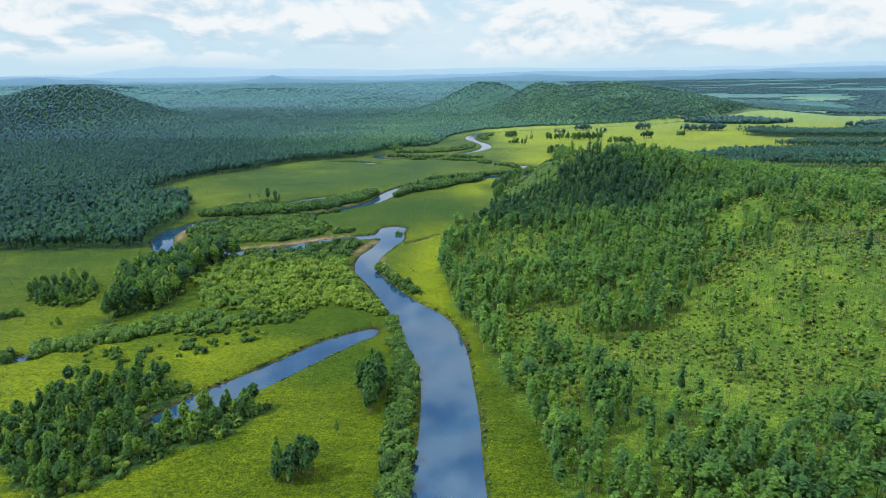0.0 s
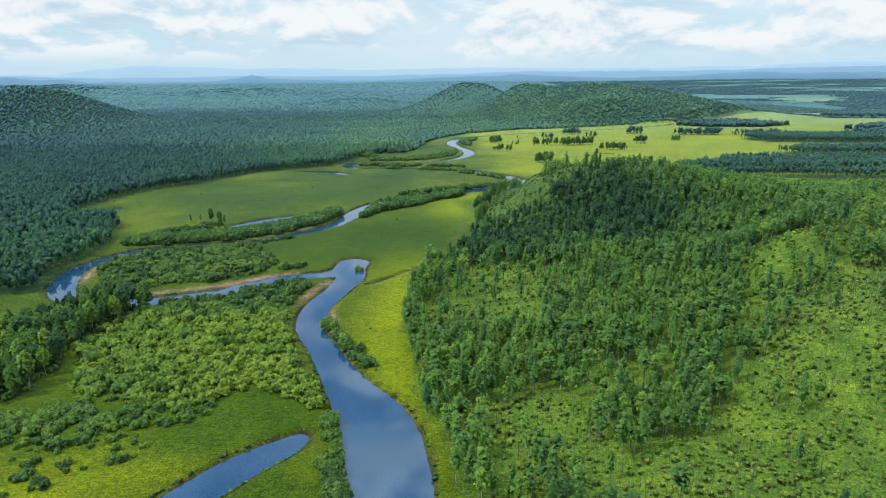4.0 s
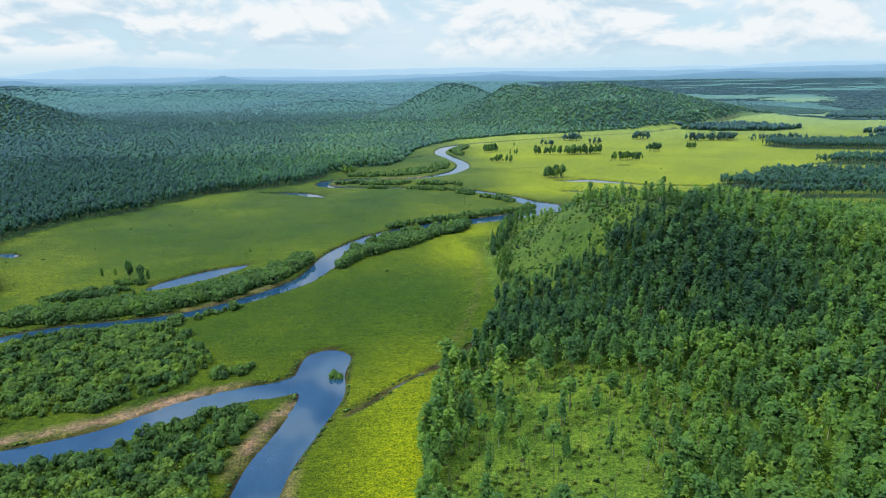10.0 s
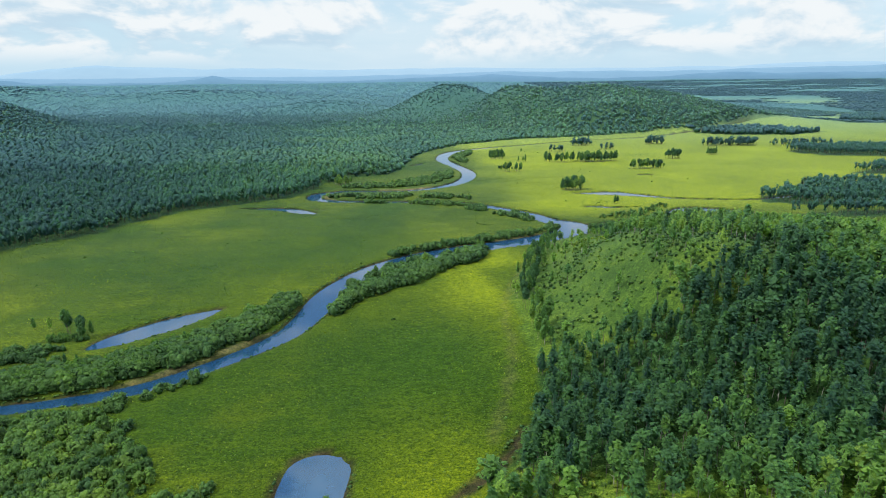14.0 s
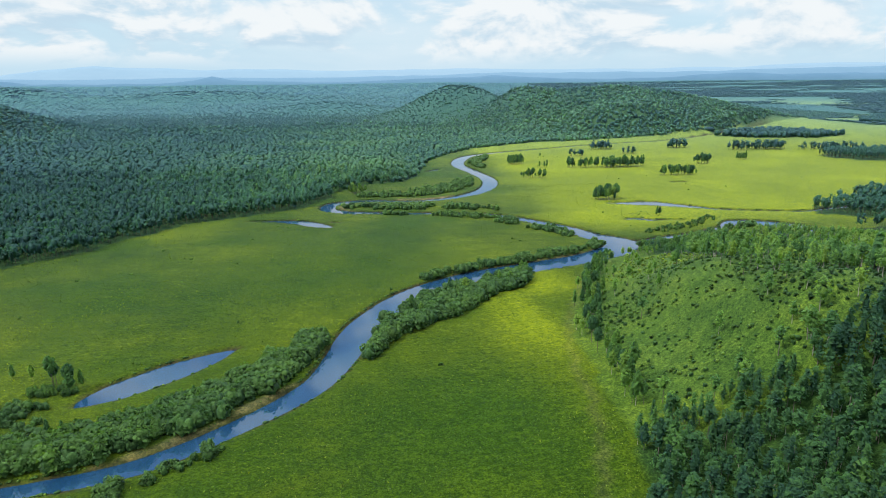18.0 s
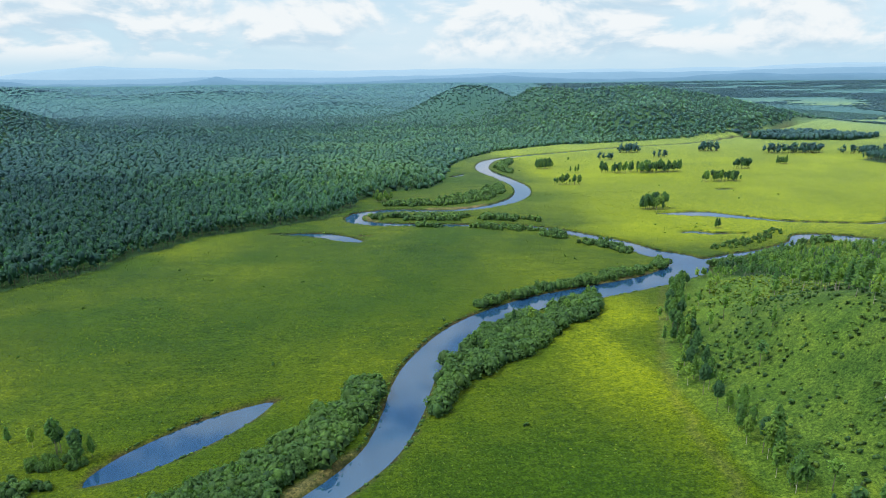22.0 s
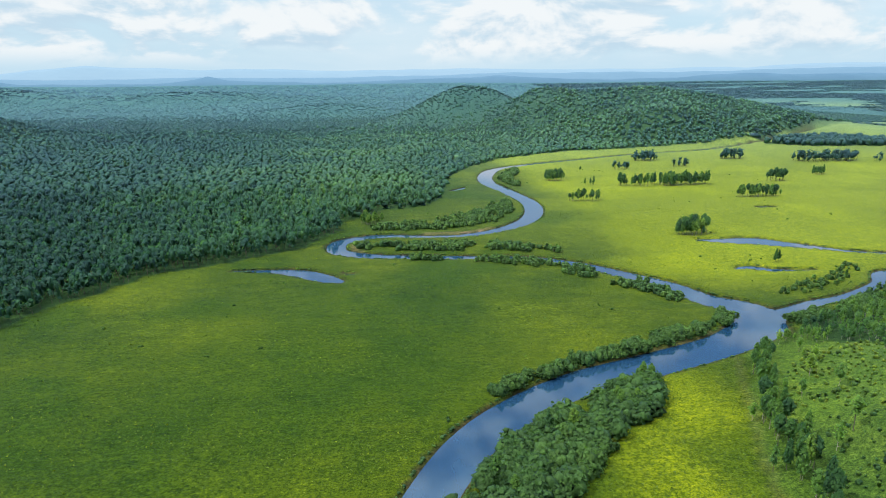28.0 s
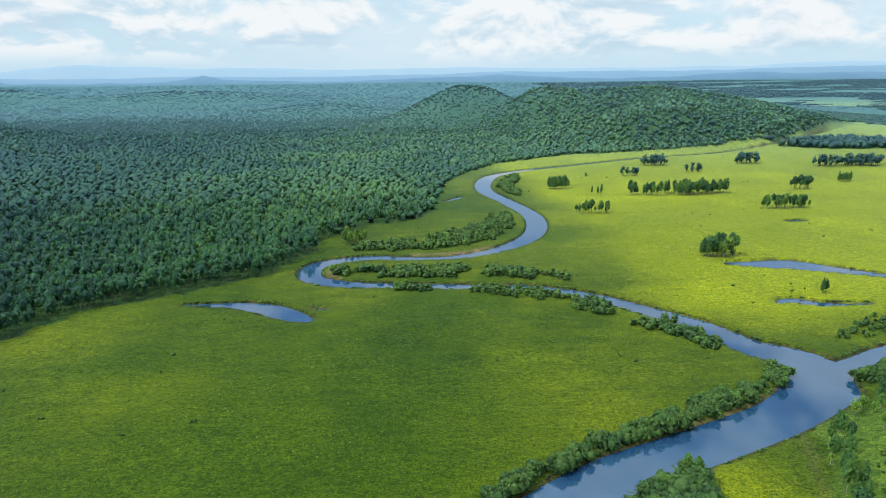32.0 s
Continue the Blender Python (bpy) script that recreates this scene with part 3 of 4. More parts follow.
def build_ground():
    xs = steps([(-4700, 300), (-1200, 70), (-420, 9), (-215, 3.0), (285, 3.0), (480, 9), (1300, 70), (4700, 300)])
    ys = steps([(-400, 60), (60, 6), (110, 2.8), (860, 3.2), (1260, 6), (1800, 40), (4920, 130)])
    X, Y, F = grid_mesh(xs, ys)
    Z, D, S = land_height(X, Y)
    wx, wy = wobble(X, Y)
    wood = (inside(wx, wy, WOOD_LEFT) | inside(wx, wy, WOOD_RIGHT) | inside(wx, wy, DARK_WOOD) | inside(wx, wy, LOW_WOOD)).astype(float)
    for p in RIGHT_WOODS:
        wood = np.maximum(wood, inside(wx, wy, p))
    belts = (vnoise(X * 0.3, Y, 150, 201) + 0.12 * np.clip((Y - 1500) / 2500, 0, 1) > 0.50) & (X > 560) & (Y > 1250)
    wood = np.maximum(wood, belts)
    open_ = (inside(wx, wy, HILL_GRASS) | inside(wx, wy, BURNED) | (inside(wx, wy, THIN_WOOD) | inside(wx, wy, CLEARING)) | inside(wx, wy, SCRUB_HILL) | inside(wx, wy, KNOLL)).astype(float)
    light = inside(wx, wy, WOOD_RIGHT) * (1 - soft_step(Y + 0.12 * X, 392, 414))
    open_ = np.maximum(open_, 0.85 * light)
    open_ = np.maximum(open_, 0.72 * (inside(wx, wy, WOOD_RIGHT) & (Y > 455) & (X < 128)))
    wood *= 1 - open_
    # less glade on the dome's east side paints its shade into the ground
    bald = inside(wx, wy, SCRUB_HILL) * (0.52 + 0.22 * soft_step(vnoise(X, Y, 22, 87), 0.42, 0.62) - 0.35 * soft_step(X, 100, 125) * (1 - soft_step(Y, 515, 545)))
    wood, open_ = np.where(inside(wx, wy, SCRUB_HILL), 1.0, wood), np.where(inside(wx, wy, SCRUB_HILL), bald, open_)
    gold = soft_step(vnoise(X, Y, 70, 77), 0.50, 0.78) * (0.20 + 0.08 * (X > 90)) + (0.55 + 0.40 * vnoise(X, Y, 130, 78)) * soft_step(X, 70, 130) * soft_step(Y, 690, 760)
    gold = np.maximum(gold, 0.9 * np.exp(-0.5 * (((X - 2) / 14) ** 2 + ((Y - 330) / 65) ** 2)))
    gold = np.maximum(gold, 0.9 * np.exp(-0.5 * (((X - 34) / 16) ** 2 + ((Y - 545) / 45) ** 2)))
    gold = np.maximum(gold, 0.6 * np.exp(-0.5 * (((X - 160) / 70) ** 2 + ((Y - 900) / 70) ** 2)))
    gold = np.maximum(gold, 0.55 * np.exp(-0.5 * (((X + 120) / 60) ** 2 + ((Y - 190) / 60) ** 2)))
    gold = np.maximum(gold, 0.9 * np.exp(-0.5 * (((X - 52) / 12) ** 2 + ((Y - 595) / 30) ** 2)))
    deep_and_shade = soft_step(vnoise(X, Y, 45, 99), 0.48, 0.75) * 0.7
    # next pool paints cloud shade into the near meadow as darker green
    deep_and_shade = np.maximum(deep_and_shade, 0.95 * np.exp(-0.5 * (((X - 2) / 42) ** 2 + ((Y - 478) / 46) ** 2)))
    deep_and_shade = np.maximum(deep_and_shade, 0.65 * np.exp(-0.5 * (((X + 80) / 75) ** 2 + ((Y - 640) / 75) ** 2)))
    deep_and_shade = deep_and_shade * (1 - 0.75 * soft_step(X, 60, 130) * soft_step(Y, 680, 750))
    sand = soft_step(-S, -0.4, 0.6) * (D > -4)
    mud = soft_step(-D, -1.5, -0.3) * (1 - sand)
    tr = edge_distance(X, Y, TRACK_S, 10)
    sand = np.maximum(sand, 0.16 * soft_step(-tr, -0.5, 0.3))
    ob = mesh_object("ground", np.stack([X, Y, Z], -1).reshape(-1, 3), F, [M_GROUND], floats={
        "wood": wood.ravel(), "grass_haze": (0.85 * soft_step(Y, 1020, 1900)).ravel(), "wood_haze": np.maximum(wood * soft_step(Y, 1150, 2400), 0.95 * soft_step(Y, 2300, 3000)).ravel(), "glade": open_.ravel(), "gold": gold.ravel(), "deep_and_shade": deep_and_shade.ravel(), "sand": sand.ravel(), "mud": mud.ravel()}, smooth=True)
    tagged(ob, "wide green and yellow wet meadow with wooded hills", "ground", kind="structure")
    return ob


def build_water(name, samples, label, cell, z=WATER_Z):
    lo, hi = samples[:, :2].min(0) - 16, samples[:, :2].max(0) + 16
    X, Y, F = grid_mesh(np.arange(lo[0], hi[0], cell), np.arange(lo[1], hi[1], cell))
    near = edge_distance(X, Y, samples, 40).ravel() < 1.6 + cell * 0.8
    F = F[near[F].any(1)]
    used, back = np.unique(F, return_inverse=True)
    V = np.stack([X.ravel(), Y.ravel(), np.full(X.size, z)], -1)[used]
    ob = mesh_object(name, V, back.reshape(-1, 4), [M_WATER], smooth=True)
    return tagged(ob, label, "water", kind="structure")


build_ground()
build_water("river", RIVER_S, "calm blue meandering river reflecting the sky", 5.0)
for pond_name, pond_line in POND_S.items():
    build_water(pond_name, pond_line, "still pond in the wet meadow reflecting the sky", 1.5)
build_water("creek", spline(CREEK), "narrow dark meadow creek between grassy banks", 1.0)


def build_range(name, label, y0, rows, mat, seed, depth):
    """A far mountain range: x, crest height; rounded in depth."""
    xs = np.arange(-5200, 5201, 40.0)
    crest = np.interp(xs, [r[0] for r in rows], [r[1] for r in rows])
    crest = crest + 10 + 34 * (vnoise(xs, xs * 0 + y0, 460, seed, 4) - 0.5)
    prof = [(0.0, -0.3), (0.35, 0.55), (0.7, 0.92), (1.0, 1.0), (1.4, 0.6)]
    V = [(x, y0 + depth * a, max(-40, c * b) if b > 0 else -40) for a, b in prof for x, c in zip(xs, crest)]
    n = len(xs)
    F = [(r * n + i, r * n + i + 1, (r + 1) * n + i + 1, (r + 1) * n + i) for r in range(len(prof) - 1) for i in range(n - 1)]
    return tagged(mesh_object(name, V, F, [mat], smooth=True), label, "mountains", kind="structure")


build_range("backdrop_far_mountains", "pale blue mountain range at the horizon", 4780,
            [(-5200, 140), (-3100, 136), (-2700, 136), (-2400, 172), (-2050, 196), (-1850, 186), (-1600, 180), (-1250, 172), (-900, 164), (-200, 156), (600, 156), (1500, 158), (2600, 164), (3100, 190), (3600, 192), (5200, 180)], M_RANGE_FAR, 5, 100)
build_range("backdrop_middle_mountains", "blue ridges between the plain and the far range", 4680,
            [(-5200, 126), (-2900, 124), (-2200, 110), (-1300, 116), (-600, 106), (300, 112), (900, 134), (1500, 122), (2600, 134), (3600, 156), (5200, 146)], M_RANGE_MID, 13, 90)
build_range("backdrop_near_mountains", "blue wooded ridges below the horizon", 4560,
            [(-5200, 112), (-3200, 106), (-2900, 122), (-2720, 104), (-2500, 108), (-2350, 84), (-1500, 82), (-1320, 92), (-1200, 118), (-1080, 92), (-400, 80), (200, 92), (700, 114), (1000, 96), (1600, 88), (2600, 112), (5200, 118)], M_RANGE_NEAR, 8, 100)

# ---- plants ----
rng = np.random.default_rng(7)


def clumps(centres, normals, size, jitter=0.35):
    """Leaf clumps: a bent, uneven four-cornered spray at each centre, as two triangles."""
    n = len(centres)
    nr = normals / np.linalg.norm(normals, axis=1, keepdims=True)
    a = np.cross(nr, rng.normal(size=(n, 3)))
    a /= np.linalg.norm(a, axis=1, keepdims=True)
    b = np.cross(nr, a)
    s = (size * rng.uniform(0.7, 1.3, n))[:, None]
    q = []
    for u, v in ((-1, -0.2), (0, -0.9), (1, 0.2), (0, 0.9)):
        q.append(centres + s * ((u + rng.normal(0, jitter, (n, 1))) * a + (v + rng.normal(0, jitter, (n, 1))) * b + rng.normal(0, 0.2, (n, 1)) * nr))
    V = np.stack(q, 1).reshape(-1, 3)
    i = np.arange(n)[:, None] * 4
    return V, np.concatenate([i + (0, 1, 2), i + (0, 2, 3)], 1).reshape(-1, 3)


def twigs(n, low, top, radius, shape, size):
    """Many small three-cornered sprays that fill and fray a crown, tips hanging outwards."""
    t = rng.uniform(0.0, 1.0, n) ** 0.85
    w = rng.uniform(0, 2 * math.pi, n)
    r = radius * shape(t) * rng.uniform(0.55, 1.2, n)
    c = np.stack([r * np.cos(w), r * np.sin(w), low + (top - low) * t], -1)
    out = np.stack([np.cos(w), np.sin(w), rng.normal(-0.1, 0.35, n)], -1)
    side = np.stack([-np.sin(w), np.cos(w), rng.normal(0, 0.5, n)], -1)
    s = (size * rng.uniform(0.6, 1.5, n))[:, None]
    V = np.stack([c + s * out * 1.1, c - s * (0.5 * out - side), c - s * (0.5 * out + side) + s * (0, 0, 0.5)], 1).reshape(-1, 3)
    return V, np.arange(3 * n).reshape(-1, 3)


def stem(points, sides=5):
    """A tapered stem through points x, y, z, radius."""
    V, F = [], []
    for k, (x, y, z, r) in enumerate(points):
        for j in range(sides):
            w = 2 * math.pi * j / sides
            V.append((x + r * math.cos(w), y + r * math.sin(w), z))
    for k in range(len(points) - 1):
        for j in range(sides):
            a, b = k * sides + j, k * sides + (j + 1) % sides
            F += [(a, b, b + sides), (a, b + sides, a + sides)]
    return np.array(V, float), np.array(F)


def join(pieces):
    V, F, off = [], [], 0
    for v, f in pieces:
        V.append(v)
        F.append(f + off)
        off += len(v)
    return np.vstack(V), np.vstack(F)


def shell(rings, sides, low, top, radius, shape, rough=0.16, at=(0, 0), tiers=0.0):
    """An uneven closed crown of leaves round an upright axis; shape gives the radius along its height."""
    V = [(at[0], at[1], low)]
    for k in range(rings):
        t = (k + 0.35) / (rings - 0.1)
        turn = rng.uniform(0, 2 * math.pi)
        for q in range(sides):
            w = turn + 2 * math.pi * (q + rng.uniform(-0.25, 0.25)) / sides
            r = radius * float(shape(t)) * (1 + rng.normal(0, rough)) * (1 + tiers * (1 - 2 * (k % 2)))
            V.append((at[0] + r * math.cos(w), at[1] + r * math.sin(w), low + (top - low) * (t + rng.normal(0, 0.25 * rough / rings * 3))))
    V.append((at[0] + rng.normal(0, radius * 0.08), at[1] + rng.normal(0, radius * 0.08), top))
    F, last = [], len(V) - 1
    for q in range(sides):
        p = (q + 1) % sides
        F.append((0, 1 + p, 1 + q))
        for k in range(rings - 1):
            a, b, c, d = 1 + k * sides + q, 1 + k * sides + p, 1 + (k + 1) * sides + p, 1 + (k + 1) * sides + q
            F += [(a, b, c), (a, c, d)]
        F.append((1 + (rings - 1) * sides + q, 1 + (rings - 1) * sides + p, last))
    return np.array(V, float), np.array(F)


def sprays(n, low, top, radius, shape, size, at=(0, 0)):
    """Loose leaf sprays that fray the outline of a crown."""
    t = rng.uniform(0.02, 0.98, n)
    w = rng.uniform(0, 2 * math.pi, n)
    r = radius * np.array([float(shape(v)) for v in t]) * rng.uniform(0.85, 1.22, n)
    c = np.stack([at[0] + r * np.cos(w), at[1] + r * np.sin(w), low + (top - low) * t], -1)
    return clumps(c, np.stack([np.cos(w), np.sin(w), 0.5 + 0.6 * t], -1) + rng.normal(0, 0.45, (n, 3)), size)


def cone_shape(t):
    return np.interp(t, (0, 0.12, 0.3, 0.55, 0.8, 1), (0.35, 0.92, 1.0, 0.78, 0.42, 0.1))


def oval_shape(t):
    return np.interp(t, (0, 0.12, 0.4, 0.65, 0.88, 1), (0.3, 0.75, 1.0, 0.95, 0.6, 0.15))


def dome_shape(t):
    return np.interp(t, (0, 0.2, 0.45, 0.7, 0.9, 1), (0.62, 0.95, 1.0, 0.85, 0.5, 0.1))


# kind: lowest leaves, radius, outline, trunk radius
CROWNS = {"larch": (0.24, 0.16, cone_shape, 0.011), "birch": (0.36, 0.17, oval_shape, 0.010), "pine": (0.52, 0.18, oval_shape, 0.013)}


def tree_pieces(kind, n):
    """Crown and wood of one plant, one unit high; n is the number of loose sprays."""
    lean = rng.normal(0, 0.02, 2)
    small = n < 8
    if kind in CROWNS:
        low, rad, shape, tr = CROWNS[kind]
        if n >= 100:                        # a tree of its own: tiers of branches round an open crown
            parts = []
            for k in range(6):
                t = (k + 0.2) / 6
                r = rad * float(shape(t + 0.06))
                w0 = rng.uniform(0, 6.28)
                for q in range(3):
                    w = w0 + 2.09 * q + rng.normal(0, 0.3)
                    parts.append(shell(2, 5, low + (1 - low) * t - 0.03, low + (1 - low) * (t + rng.uniform(0.16, 0.24)), r * rng.uniform(0.42, 0.62), dome_shape, 0.32, (0.58 * r * math.cos(w), 0.58 * r * math.sin(w))))
            leaf = join(parts + [sprays(n, low, 1.0, rad * 1.02, shape, 0.05)])
        else:
            few = n < 16
            leaf = join([shell(2, 4, low + 0.04, 0.94, rad * 0.88, shape, 0.2) if few else shell(3, 5, low + 0.05, 0.93, rad * 0.7, shape, 0.2), sprays(n, low, 1.0, rad * 1.02, shape, 0.07) if few else twigs(n, low, 1.02, rad, shape, 0.042)])
            small = few
        wood = [stem([(0, 0, 0, tr), (lean[0], lean[1], 0.5, tr * 0.7), (0, 0, 0.9, tr * 0.25)][::2 if small else 1], 3 if small else 4)]
        wood += [] if small else limbs(0.15, 0.6, 4, 0.14)
    elif kind == "bush":
        parts = []
        for q in range(2 if small else 6 if n >= 30 else 3):
            at = (rng.normal(0, 0.24), rng.normal(0, 0.24))
            r = rng.uniform(0.26, 0.42) if n >= 30 else rng.uniform(0.34, 0.52)
            top = rng.uniform(0.72, 1.0)
            parts += [shell(3, 5, 0.02, top * 0.93, r * 0.82, dome_shape, 0.26, at), sprays(max(2, n // 2), 0.1, top, r * 0.98, dome_shape, 0.085 if n >= 30 else 0.11, at)]
        leaf = join(parts)
        wood = [stem([(0, 0, 0, 0.03), (rng.normal(0, 0.1), rng.normal(0, 0.1), 0.5, 0.01)], 3) for _ in range(1 if small else 3)]
    elif kind == "tuft":
        leaf = join([shell(2, 5, 0.0, 1.0, 0.62, dome_shape, 0.25), sprays(3, 0.1, 1.0, 0.62, dome_shape, 0.16)])
        wood = [stem([(0, 0, 0, 0.03), (0, 0, 0.5, 0.01)], 3)]
    elif kind == "grass":
        leaf = sprays(n, 0.1, 1.0, 0.7, dome_shape, 0.6)
        wood = None
    elif kind == "snag":
        leaf = None
        wood = [stem([(0, 0, 0, 0.011), (lean[0] * 0.5, lean[1] * 0.5, 0.5, 0.008), (lean[0], lean[1], 1.0, 0.002)], 3)] + limbs(0.35, 0.9, 7, 0.10)
    else:                                   # canopy: the crown of a far tree
        return shell(2, n, 0.0, 1.0, 0.5, dome_shape, 0.24), None
    return leaf, join(wood) if wood else None


def limbs(low, top, n, reach):
    out = []
    for _ in range(n):
        z, w = rng.uniform(low, top), rng.uniform(0, 2 * math.pi)
        r = reach * rng.uniform(0.5, 1) * (1.25 - z)
        x, y = math.cos(w), math.sin(w)
        V = np.array([(0, 0, z - 0.006), (0, 0, z + 0.006), (x * r, y * r, z + r * 0.45)])
        out.append((V, np.array([(0, 1, 2)])))
    return out


def plant(name, kinds, x, y, h, tint, mats, n_leaf, label, category, variants=5, wide=1.0, parent=None, sink=0.0):
    """Many plants joined into one mesh of stuff."""
    Vs, Fs, Ms, Ts, off = [], [], [], [], 0
    x, y = np.asarray(x, float), np.asarray(y, float)
    if not len(x):
        return None
    zz = land_height(x, y)[0]
    pick = rng.integers(0, variants, len(x))
    for v in range(variants):
        leaf, wood = tree_pieces(kinds[v % len(kinds)], n_leaf)
        parts = [(leaf, 0)] if leaf is not None else []
        if wood is not None:
            parts.append((wood, 1))
        V, F = join([p for p, _ in parts])
        mi = np.concatenate([np.full(len(p[1]), k) for p, k in parts])
        idx = np.nonzero(pick == v)[0]
        if not len(idx):
            continue
        w = rng.uniform(0, 2 * math.pi, len(idx))
        hs, wd = np.asarray(h)[idx], (np.full(len(x), 1.0) * wide)[idx] * rng.uniform(0.82, 1.2, len(idx))
        c, s = np.cos(w)[:, None], np.sin(w)[:, None]
        P = np.stack([(V[None, :, 0] * c - V[None, :, 1] * s) * (hs * wd)[:, None] + x[idx, None],
                      (V[None, :, 0] * s + V[None, :, 1] * c) * (hs * wd)[:, None] + y[idx, None],
                      (V[None, :, 2] - sink) * hs[:, None] + zz[idx, None] - 0.15], -1).reshape(-1, 3)
        Fv = (F[None] + (np.arange(len(idx)) * len(V))[:, None, None]).reshape(-1, 3) + off
        Vs.append(P)
        Fs.append(Fv)
        Ms.append(np.tile(mi, len(idx)))
        Ts.append(np.repeat(np.asarray(tint)[idx], len(V)))
        off += len(P)
    ob = mesh_object(name, np.vstack(Vs), np.vstack(Fs), mats, parent, np.concatenate(Ms), {"tint": np.concatenate(Ts)}, True)
    return tagged(ob, label, category, kind="stuff")


def scatter(x0, x1, y0, y1, spacing):
    """Jittered places with that spacing, within what the valley shows."""
    gx, gy = np.meshgrid(np.arange(x0, x1, spacing), np.arange(y0, y1, spacing))
    x = gx.ravel() + rng.uniform(-0.55, 0.55, gx.size) * spacing
    y = gy.ravel() + rng.uniform(-0.55, 0.55, gx.size) * spacing
    keep = ((x > -40 - 0.73 * y) & (x < 40 + 0.77 * y)) | ((x > -330) & (x < 330) & (y < 700))
    return x[keep], y[keep]


def dry(x, y, gap=1.5):
    return edge_distance(x, y, WATER_S, 12) > gap


def tints(x, y, size=40, seed=5, spread=0.22):
    return np.clip(0.15 + 0.75 * vnoise(x, y, size, seed) + rng.normal(0, spread, len(x)) - 0.02, 0, 1)


# right-hand hill: larch and birch wood
x, y = scatter(0, 520, 62, 690, 3.5)
wx, wy = wobble(x, y, 3)
wooded = inside(wx, wy, WOOD_RIGHT) & dry(x, y, 3)
thin = (inside(wx, wy, THIN_WOOD) | inside(wx, wy, CLEARING))
burned = inside(wx, wy, BURNED)
scrub = inside(wx, wy, SCRUB_HILL)
knoll = inside(wx, wy, KNOLL) | inside(wx, wy, HILL_GRASS)
dice = rng.uniform(0, 1, len(x))
patchy = vnoise(x, y, 34, 61)
prob = np.where(burned, 0.03 + 0.75 * (patchy > 0.66), np.where(thin, 0.08 + 0.28 * (patchy > 0.58), np.where(scrub, np.where((x > 100) | (y < 474), 0.22, 0.04), np.where(knoll, np.where(y > 500, 0.09, 0.2), np.where(x > 270, 0.62, 0.95)))))
south = ~(burned | thin | scrub | knoll) & (y + 0.12 * x < 405)
prob = np.where(south, np.where((x < 115) & (y < 300), 0.34 + 0.55 * (patchy > 0.48), 0.80 + 0.18 * (patchy > 0.42)), prob)
prob = np.where((y > 465) & (y < 645) & (x < 130) & ~scrub & ~knoll, 0.10, prob)
keep = wooded & (dice < prob)
HX, HY = x[keep], y[keep]
hh = rng.uniform(8.0, 13.0, len(HX)) * (0.8 + 0.4 * vnoise(HX, HY, 30, 71)) * (1 - 0.42 * soft_step(HY, 575, 640)) * (1 - 0.2 * (HX < 90) * soft_step(HY, 415, 440))
# sunlit south and cloud-shaded front slope are painted into the leaf tint
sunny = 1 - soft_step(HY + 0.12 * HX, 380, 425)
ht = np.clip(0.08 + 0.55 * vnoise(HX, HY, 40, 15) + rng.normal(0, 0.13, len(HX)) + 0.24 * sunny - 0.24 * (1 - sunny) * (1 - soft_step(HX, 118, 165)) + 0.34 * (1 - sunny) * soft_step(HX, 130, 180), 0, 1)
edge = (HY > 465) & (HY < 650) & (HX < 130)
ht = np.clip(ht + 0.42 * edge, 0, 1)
spl = rng.uniform(0, 1, len(HX)) < np.where(edge, 0.35, 0.72) - 0.5 * (HY > 590)
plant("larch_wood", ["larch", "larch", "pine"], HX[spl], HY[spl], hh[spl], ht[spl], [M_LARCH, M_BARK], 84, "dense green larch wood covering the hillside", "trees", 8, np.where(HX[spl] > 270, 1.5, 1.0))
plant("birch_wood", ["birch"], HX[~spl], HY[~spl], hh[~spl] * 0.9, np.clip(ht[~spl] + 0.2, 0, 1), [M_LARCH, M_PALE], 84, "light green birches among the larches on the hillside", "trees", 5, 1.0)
# undergrowth and scrub
x, y = scatter(0, 330, 66, 640, 2.1)
wx, wy = wobble(x, y, 3)
op = inside(wx, wy, WOOD_RIGHT) & (inside(wx, wy, BURNED) | (inside(wx, wy, THIN_WOOD) | inside(wx, wy, CLEARING)) | inside(wx, wy, SCRUB_HILL) | inside(wx, wy, KNOLL) | inside(wx, wy, HILL_GRASS))
dome = inside(wx, wy, SCRUB_HILL)
# shade on the dome's east side put into denser scrub and darker tints
keep = op & (rng.uniform(0, 1, len(x)) < np.where(dome, 0.26 + 0.5 * (vnoise(x, y, 14, 81) > 0.53) + 0.6 * soft_step(x, 88, 112) * (1 - soft_step(y, 520, 545)), 0.42 + 0.5 * (vnoise(x, y, 12, 81) > 0.48)))
plant("hill_scrub", ["tuft"], x[keep], y[keep], np.where(dome[keep], rng.uniform(0.4, 1.5, keep.sum()), rng.uniform(0.4, 1.5, keep.sum()) * (0.5 + 1.0 * vnoise(x[keep], y[keep], 9, 85))), np.clip(tints(x[keep], y[keep]) + np.where(dome[keep], -0.38 - 0.2 * soft_step(x[keep], 88, 112), 0.16), 0, 1), [M_SCRUB, M_BARK], 4, "low green scrub on the open hillside", "shrubs", 8, 0.95)
# snags
x, y = scatter(0, 300, 95, 450, 3.6)
keep = (inside(x, y, BURNED) | inside(x, y, THIN_WOOD) | (inside(x, y, WOOD_RIGHT) & (y < 300))) & (rng.uniform(0, 1, len(x)) < 0.6 + 0.4 * (vnoise(x, y, 22, 401) > 0.5))
